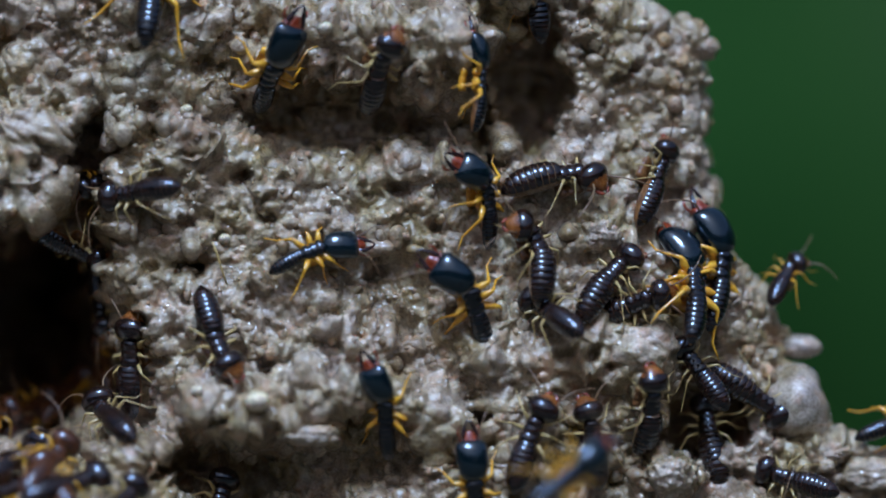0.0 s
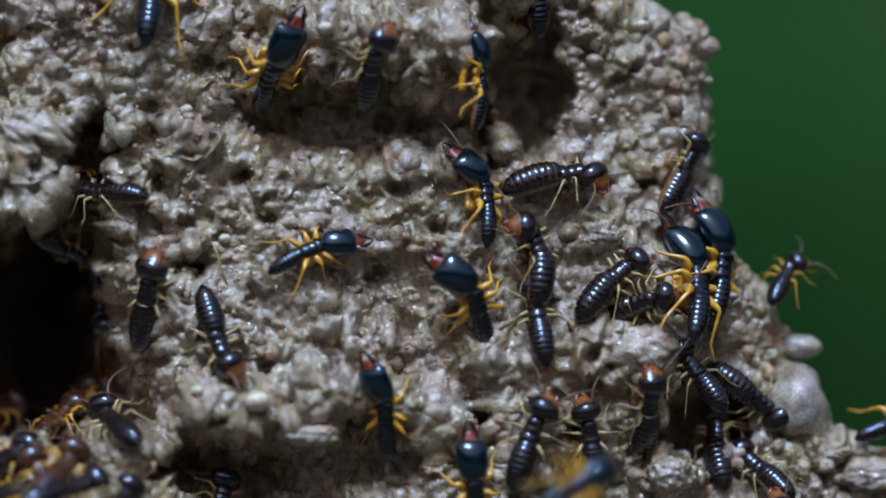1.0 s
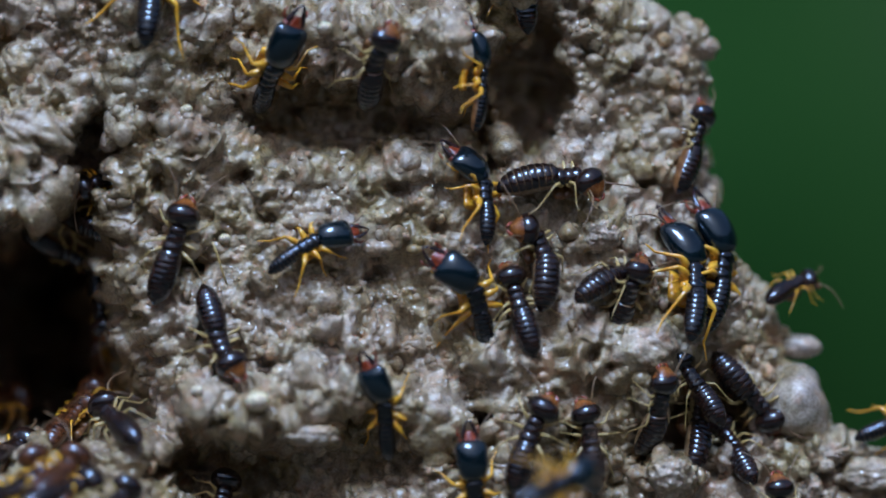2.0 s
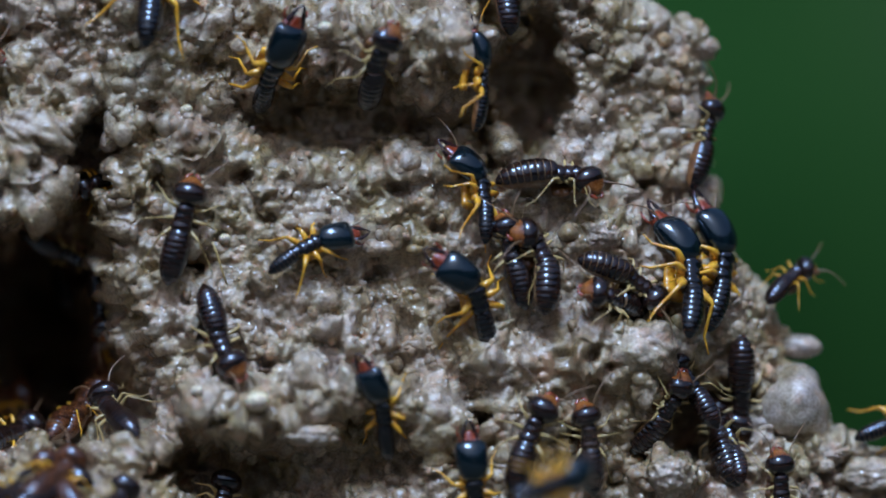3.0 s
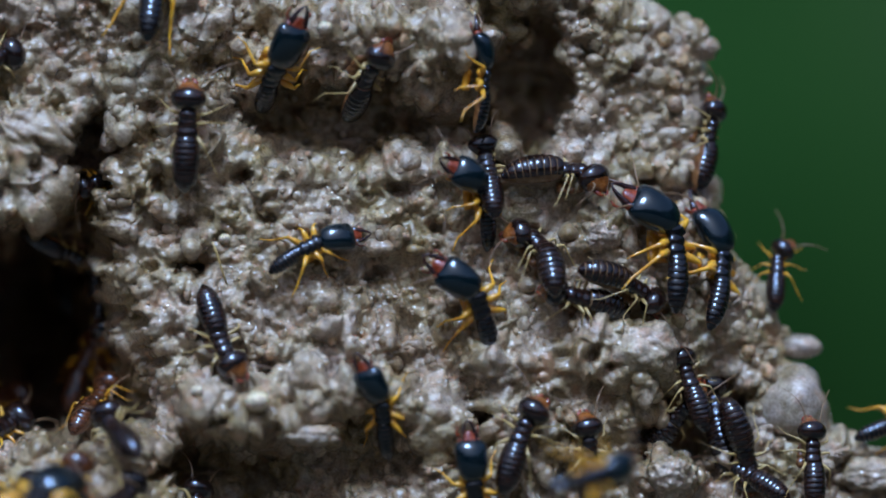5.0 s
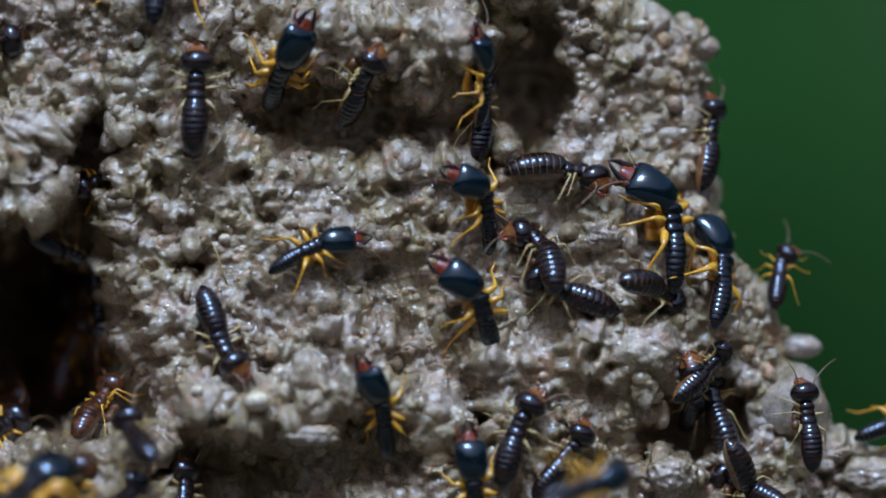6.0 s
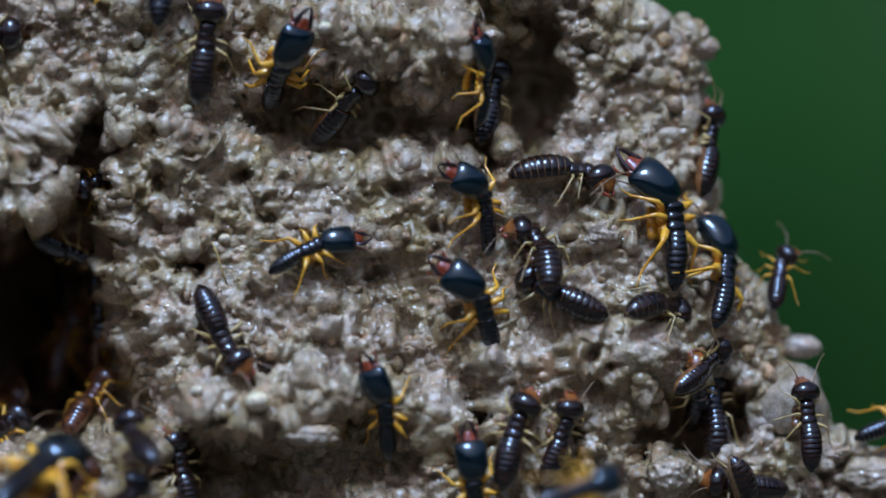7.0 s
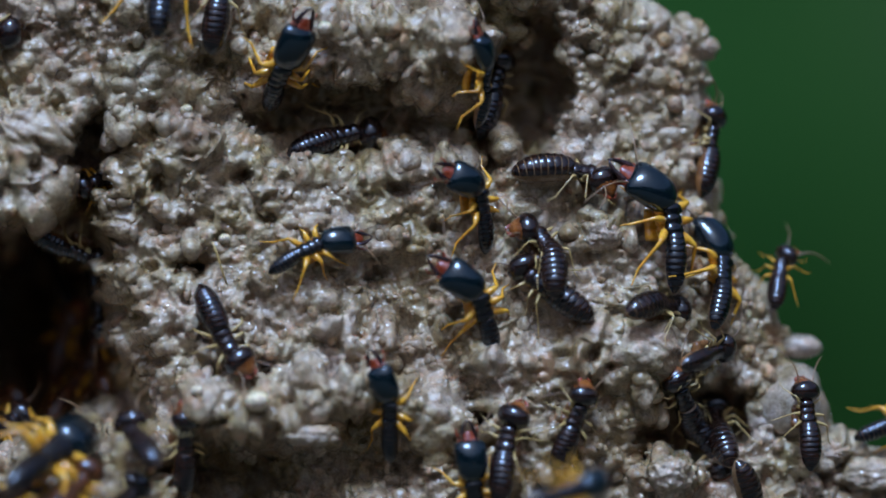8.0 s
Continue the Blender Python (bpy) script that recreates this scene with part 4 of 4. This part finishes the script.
set_out(WORKER, SMALL, [
    (0, -24.16, -1.16, -28.96, 1.44), (3, -24.76, -1.36, -29.36, 0.84), (8, -24.16, -1.08, -28.96, 1.04)],
    head=(20,0), tail=(0,0), size=0.86, lift=6.0, nod=1)
set_out(WORKER, SMALL, [
    (0, -23.76, -15.88, -29.76, -17.56), (0.5, -23.68, -16.04, -29.56, -17.76), (1, -23.84, -16.20, -29.76, -17.88), (3, -25.16, -16.04, -30.56, -18.36), (4, -26.08, -15.80, -31.76, -18.36), (4.5, -24.96, -16.76, -30.56, -19.96), (6, -26.56, -19.56, -32.96, -22.36), (8, -28.16, -20.76, -34.56, -23.96)],
    head=(0,0), tail=(0,0), size=1.0, lift=0.65, nod=1)
set_out(WORKER, SMALL, [
    (0, -15.28, -15.24, -16.48, -21.96), (3, -15.20, -15.48, -16.16, -21.96), (4.5, -16.56, -16.36, -16.96, -22.36), (6, -18.24, -14.68, -18.16, -21.76), (6.5, -18.40, -13.96, -17.56, -20.76), (7, -19.04, -12.84, -17.56, -19.56), (7.5, -18.48, -12.04, -18.16, -18.96), (8, -18.00, -11.24, -18.48, -17.96)],
    head=(0,0), tail=(0,0), size=0.9, lift=0.65, nod=1)
set_out(WORKER, SMALL, [
    (0, -24.08, -5.56, -24.64, -1.16), (8, -24.24, -5.76, -24.72, -1.36)],
    head=(0,10), tail=(0,0), size=0.86, lift=0.6, nod=-1)
set_out(CLIMBER, AMBER, [
    (0, -25.28, 4.44, -21.76, 5.64), (8, -25.36, 4.52, -21.76, 5.64)],
    head=(0,10), tail=(0,0), size=0.8, lift=-1.5, nod=-1)
set_out(CLIMBER, AMBER, [
    (0, -27.96, -13.16, -32.96, -16.76), (1.5, -28.96, -13.56, -33.76, -16.36), (3, -28.36, -12.04, -33.76, -14.36), (6, -29.36, -11.56, -34.96, -14.36), (8, -28.96, -11.36, -34.56, -14.36)],
    head=(0,0), tail=(0,0), size=1.0, lift=2.0, nod=1)
set_out(WORKER, SMALL, [
    (0, -33.76, 13.24, -40.16, 12.44), (3, -31.76, 13.64, -38.16, 12.44), (3.5, -30.64, 13.64, -36.96, 12.44), (4.5, -29.92, 13.84, -35.76, 12.04), (6, -29.96, 14.84, -36.16, 14.04), (8, -30.16, 15.16, -36.16, 16.44)],
    head=(0,0), tail=(0,0), size=0.95, lift=0.65, nod=1)
set_out(WORKER, SMALL, [
    (0, 16.84, -6.84, 19.64, -10.68), (1, 16.80, -7.08, 19.52, -10.84), (1.5, 16.84, -7.64, 19.44, -11.36), (3, 16.48, -7.96, 19.04, -11.96), (4.5, 15.84, -8.36, 18.64, -11.96), (6, 20.08, -7.16, 16.64, -10.56), (6.5, 20.16, -7.24, 16.64, -10.36), (7, 20.08, -7.00, 16.64, -9.96), (8, 20.56, -6.84, 16.64, -8.36)],
    head=(0,0), tail=(0,0), size=0.84, lift=1.9, nod=1)
set_out(REDDISH, RED, [
    (0, -29.76, -11.76, -34.96, -10.36), (3, -28.96, -10.56, -34.16, -9.96), (8, -29.36, -10.96, -34.56, -9.96)],
    head=(20,0), tail=(0,0), size=0.9, lift=8.0, nod=1)
set_out(REDDISH, RED, [
    (0, -27.16, -9.96, -31.76, -13.16), (0.5, -26.56, -10.36, -30.96, -13.96), (1.5, -24.96, -10.36, -28.96, -14.36), (3, -24.56, -9.96, -28.56, -13.56), (4.5, -24.16, -6.76, -26.96, -11.96), (6, -25.36, -4.76, -27.76, -10.36), (8, -26.16, -3.96, -28.16, -9.96)],
    head=(-10,0), tail=(10,0), size=0.9, lift=6.5, nod=1)
set_out(REDDISH, RED, [
    (0, -28.96, -14.36, -25.36, -19.56), (1.5, -29.76, -13.96, -26.16, -19.16), (3, -28.76, -14.36, -24.96, -19.16), (4.5, -27.76, -16.36, -23.76, -20.76), (6, -26.96, -17.56, -22.56, -21.56), (8, -26.96, -17.96, -22.56, -21.56)],
    head=(0,0), tail=(0,0), size=0.9, lift=1.0, nod=1)
set_out(REDDISH, RED, [
    (0, -24.56, -5.96, -23.52, -10.36), (3, -24.48, -6.36, -23.52, -10.76), (8, -24.64, -6.20, -23.60, -10.60)],
    head=(15,0), tail=(0,0), size=0.8, lift=0.9, nod=1)
set_out(REDDISH, RED, [
    (0, -26.16, -13.16, -29.76, -17.56), (1.5, -25.36, -13.96, -28.96, -18.16), (3, -25.56, -14.36, -29.76, -17.96), (6, -24.96, -14.96, -28.56, -19.16), (8, -24.56, -15.16, -28.16, -19.36)],
    head=(10,0), tail=(0,0), size=0.95, lift=1.5, nod=1)
set_out(WORKER, SMALL, [
    (0, -25.36, -10.36, -21.36, -13.56), (1.5, -24.96, -10.96, -20.88, -13.96), (3, -24.96, -9.96, -21.16, -13.36), (4.5, -25.16, -10.96, -21.36, -14.36), (6, -23.16, -11.76, -19.96, -15.16), (8, -22.96, -11.96, -19.76, -15.36)],
    head=(-20,0), tail=(0,0), size=0.95, lift=5.5, nod=1)
set_out(CLIMBER, AMBER, [
    (0, -28.96, -16.36, -34.16, -18.36), (3, -28.56, -16.36, -33.76, -18.56), (8, -28.56, -16.56, -33.76, -18.76)],
    head=(0,0), tail=(0,0), size=1.0, lift=0.8, nod=1)
set_out(WORKER, SMALL, [
    (0, -21.16, -16.36, -24.56, -19.96), (3, -21.76, -16.56, -25.36, -19.96), (4.5, -21.36, -16.16, -24.76, -19.76), (8, -21.04, -16.36, -24.56, -19.96)],
    head=(20,0), tail=(0,0), size=0.9, lift=0.8, nod=1)


# ---- loose pellets of mud, some pale, stuck on the front of the mound ----
def pellet_mesh(seed):
    bm = bmesh.new()
    bmesh.ops.create_icosphere(bm, subdivisions=2, radius=1.0)
    for p in bm.verts:
        q = p.co + Vector((seed * 7.1, seed * 3.3, 0))
        p.co *= (1 + 0.22 * noise.noise(q * 1.3) + 0.10 * noise.noise(q * 3.1)) * MM
    me = bpy.data.meshes.new("mud_pellet")
    bm.to_mesh(me)
    bm.free()
    me.materials.append(PELLET)
    me.polygons.foreach_set("use_smooth", [True] * len(me.polygons))
    return me


def pellets(count):
    g = random.Random(12)
    shapes = [pellet_mesh(k) for k in range(7)]
    made = 0
    while made < count:
        u, v = g.uniform(-31, 28), g.uniform(-17.5, 17.5)
        r = 0.16 + 0.42 * g.random() ** 2.2
        d, broad = front(u, v, FRONT), front(u, v)
        edge = float(np.interp(v, EDGE_V, EDGE_U))
        if u > edge - 0.6 or d > broad + 0.2 or broad > 7:
            continue
        ob = new("mud_pellet", shapes[made % 7])
        ob.parent = mound
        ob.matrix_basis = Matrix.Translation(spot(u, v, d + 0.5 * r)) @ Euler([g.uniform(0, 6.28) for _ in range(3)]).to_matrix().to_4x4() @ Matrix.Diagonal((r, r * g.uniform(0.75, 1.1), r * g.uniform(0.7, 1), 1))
        made += 1
    pale = shapes[3].copy()
    pale.materials.clear()
    pale.materials.append(PALE)
    for u, v, r in ((-13.16, -10.76, 0.92), (-15.44, 0.72, 0.44), (-17.36, -10.04, 0.48), (13.84, -7.48, 0.56), (14.04, 15.84, 0.48), (-18.16, 9.84, 0.48), (-8.36, 15.64, 0.56)):
        ob = new("mud_pellet", pale)
        ob.parent = mound
        tagged(ob, "pale cream grain")
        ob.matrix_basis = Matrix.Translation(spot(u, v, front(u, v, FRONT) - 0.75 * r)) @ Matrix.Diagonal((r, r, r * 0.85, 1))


pellets(225)


def flank_knobs(count):
    """Granules that roughen the outline of the right flank."""
    g = random.Random(21)
    shapes = [o for o in bpy.data.meshes if o.name.startswith("mud_pellet")]
    for k in range(count):
        v = g.uniform(-14, 18)
        u = float(np.interp(v, EDGE_V, EDGE_U)) - g.uniform(0.75, 2.5)
        r = g.uniform(0.35, 0.75)
        ob = new("mud_pellet", shapes[k % len(shapes)])
        ob.parent = mound
        ob.matrix_basis = Matrix.Translation(spot(u, v, min(front(u, v, FRONT), front(u - 1.5, v) + 1.6) + 0.2 * r)) @ Euler([g.uniform(0, 6.28) for _ in range(3)]).to_matrix().to_4x4() @ Matrix.Diagonal((r, r * 0.85, r * g.uniform(0.7, 1), 1))


flank_knobs(64)


# ---- clods that stand out by themselves ----
def clod(u, v, r, wide, high, sink, seed, label="", rough=1.0, lumpy=0.0, mat=MUD):
    bm = bmesh.new()
    bmesh.ops.create_icosphere(bm, subdivisions=5, radius=1.0)
    for p in bm.verts:
        q = p.co * 1.0 + Vector((seed * 5.7, 0, seed * 2.9))
        n = 0.20 * noise.noise(q * 1.2) + 0.13 * noise.noise(q * 2.7) + 0.06 * noise.noise(q * 6.0) + 0.03 * noise.noise(q * 13.0)
        n += 0.20 * (0.42 - noise.voronoi(q * 3.6)[0][0]) + 0.10 * (0.42 - noise.voronoi(q * 7.5)[0][0])
        n = n * rough + lumpy * (noise.noise(q * 0.9) + 0.55 * noise.noise(q * 1.9 + Vector((3, 1, 2))))
        p.co = p.co * (1 + n)
        p.co = Vector((p.co.x * wide, p.co.y, p.co.z * high)) * r * MM
    ob = part("mud_clod", bm, mat, mound, label)
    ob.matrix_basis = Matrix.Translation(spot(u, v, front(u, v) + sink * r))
    return ob


clod(13.52, -7.08, 2.64, 1.2, 0.85, 0.72, 1, "", 0.6, 0.25)
clod(24.6, -11.0, 2.85, 1.0, 0.98, 0.15, 2, "smooth wet grey clod", 0.07, 0.16, SLICK)
clod(23.04, -11.76, 1.44, 1.1, 0.9, 0.1, 12, "smooth wet grey clod", 0.2, 0.4, SLICK)
clod(25.3, -6.9, 1.15, 1.35, 0.8, 0.2, 3, "small smooth grey clod", 0.15, 0.05, SLICK)
clod(11.20, 1.08, 1.52, 1.0, 0.95, 0.3, 4, "small wet grey clod", 0.7, 0.1)
clod(15.92, -15.88, 1.52, 1.1, 0.9, 0.1, 5)
clod(-9.5, -13.1, 1.25, 1.75, 0.66, -0.75, 6)
clod(18.44, 14.24, 1.04, 1.0, 0.9, 0.2, 7)
clod(16.84, 14.84, 0.96, 0.9, 1.1, 0.2, 8)
clod(30.2, -15.9, 1.9, 1.25, 0.75, 0.1, 14, "", 0.7, 0.2)
clod(27.3, -14.4, 1.25, 1.3, 0.7, 0.1, 15, "", 0.8, 0.2)
clod(25.6, -16.9, 1.2, 1.1, 0.9, 0.2, 16)
clod(32.6, -17.4, 1.7, 1.0, 0.9, 0.1, 17)


def plant_fibre(points):
    """A thin dry fibre that sticks out of the mud."""
    bm = tube([spot(u, v, front(u, v, FRONT) - out) / MM for u, v, out in points], [0.07, 0.09, 0.08, 0.04], 6)
    return tagged(part("plant_fibre", bm, LEG_PALE, None), "thin pale dry plant fibre stuck in the mud", "fibre")


plant_fibre([(-16.3, 0.5, 0.9), (-15.9, -0.6, 0.7), (-15.6, -1.6, 0.4), (-15.2, -2.7, -0.1)])


def granules(count, small, large, detail, seed, name, bare):
    """Grains of mud all over the front, too many to count: one joined mesh."""
    g = np.random.default_rng(seed)
    cell = np.linalg.norm(np.cross(np.gradient(P, axis=1), np.gradient(P, axis=0)), axis=-1)
    seen = (np.abs(SS) < 34) & (np.abs(VV) < 18.6) & (P[..., 1] < 14) & (wave(SS, VV, 2.6, seed + 9) + 0.5 * smooth_edge(SS + 0.4 * VV, 8, 13) > bare)
    smeared = ((SS - 8.0) / 5.0) ** 2 + ((VV + 8.4) / 2.4) ** 2 + 0.5 * wave(SS, VV, 1.5, 5) < 1
    seen &= ~smeared
    weight = np.where(seen, np.minimum(cell, 0.12), 0).ravel()
    pick = g.choice(weight.size, count, p=weight / weight.sum())
    bm = bmesh.new()
    bmesh.ops.create_icosphere(bm, subdivisions=detail, radius=1.0)
    bm.verts.ensure_lookup_table()
    ball = np.array([p.co[:] for p in bm.verts])
    tris = np.array([[p.index for p in f.verts] for f in bm.faces])
    bm.free()
    r = small * (large / small) ** (g.random(count) ** 1.5)
    at = P.reshape(-1, 3)[pick] - N.reshape(-1, 3)[pick] * (r * g.uniform(0.25, 0.8, count))[:, None]
    lump = 1 + 0.28 * np.sin(ball[None, :, :] * g.uniform(1.5, 3.2, (count, 1, 3)) + g.uniform(0, 6.28, (count, 1, 3))).sum(-1) / 1.5
    size = r[:, None] * g.uniform(0.72, 1.2, (count, 3))
    co = at[:, None, :] + ball[None] * lump[..., None] * size[:, None, :]
    faces = (tris[None] + (np.arange(count) * len(ball))[:, None, None]).reshape(-1, 3)
    me = bpy.data.meshes.new(name)
    me.vertices.add(count * len(ball))
    me.vertices.foreach_set("co", ((co.reshape(-1, 3) + (0, 0, HEIGHT)) * MM).reshape(-1).astype(np.float32))
    me.loops.add(faces.size)
    me.loops.foreach_set("vertex_index", faces.reshape(-1).astype(np.int32))
    me.polygons.add(len(faces))
    me.polygons.foreach_set("loop_start", np.arange(0, faces.size, 3, dtype=np.int32))
    me.polygons.foreach_set("use_smooth", np.ones(len(faces), dtype=bool))
    me.update(calc_edges=True)
    me.materials.append(MUD)
    ob = new(name, me)
    return tagged(ob, "fine rounded grains of wet mud on the mound", "mud grains", kind="stuff")


granules(1500, 0.14, 0.34, 2, 81, "mud_grains", -0.15)
granules(900, 0.34, 0.85, 3, 91, "mud_crumbs", 0.1)


def motions():
    """All that moves: each termite along its way, its legs as it walks, its feelers as it searches."""
    g = random.Random(5)
    for t, model, rows, size, lift, nod, roll, glance in ROUTES:
        if len(rows) == 1:
            rows = [rows[0], (8.0, *rows[0][1:])]
        rows = sorted(rows)
        if rows[0][0] > 0:
            rows = [(0.0, *rows[0][1:])] + rows
        if rows[-1][0] < 8:
            rows = rows + [(8.0, *rows[-1][1:])]
        walk(t, [(r[0], stance(model, size, lift, nod, roll, *r[1:])) for r in rows])
        t.scale = (size,) * 3
        # how far it has gone by each tenth of a second
        times = [i / 10 for i in range(0, 81)]
        mid = [[(r[1] + r[3]) / 2, (r[2] + r[4]) / 2] for r in rows]
        at = [r[0] for r in rows]
        u, v = np.interp(times, at, [m[0] for m in mid]), np.interp(times, at, [m[1] for m in mid])
        gone = np.concatenate([[0], np.cumsum(np.hypot(np.diff(u), np.diff(v)))])
        far = gone[-1] > 1.6
        legs = body_parts(t, "leg")
        for k, leg in enumerate(legs):
            base = leg.matrix_basis.copy()
            beat = math.pi * ((k % 3 + (0 if k < 3 else 1)) % 2) + g.uniform(-0.4, 0.4)
            rest = g.uniform(-24, 24)
            hang = g.uniform(-26, 6)
            side = 1 if k < 3 else -1
            if far:
                keys = []
                for i, s in enumerate(times):
                    ph = gone[i] * 2.6 + beat
                    keys.append((s, base @ pose(0, 0, 0, side * (hang * 0.3 + 7 * max(0, math.cos(ph))), 0, rest * 0.5 + 15 * math.sin(ph))))
            else:
                keys = []
                for s in (0, 0.9, 2.0, 3.1, 4.0, 5.2, 6.1, 7.0, 8.0):
                    keys.append((s, base @ pose(0, 0, 0, side * hang, 0, rest + g.uniform(-3, 3))))
            walk(leg, keys)
        for h in body_parts(t, "head"):
            hb = model["head_base"]
            if glance:
                walk(h, [(s, pose(*hb[:3], 0, hb[3], yaw)) for s, yaw in glance])
            for an in [o for o in h.children if o.name.startswith("antenna")]:
                base = an.matrix_basis.copy()
                rest = g.uniform(-20, 20)
                walk(an, [(i * 0.4, base @ pose(0, 0, 0, 0, g.uniform(-14, 10), rest + g.uniform(-16, 16))) for i in range(21)])


motions()
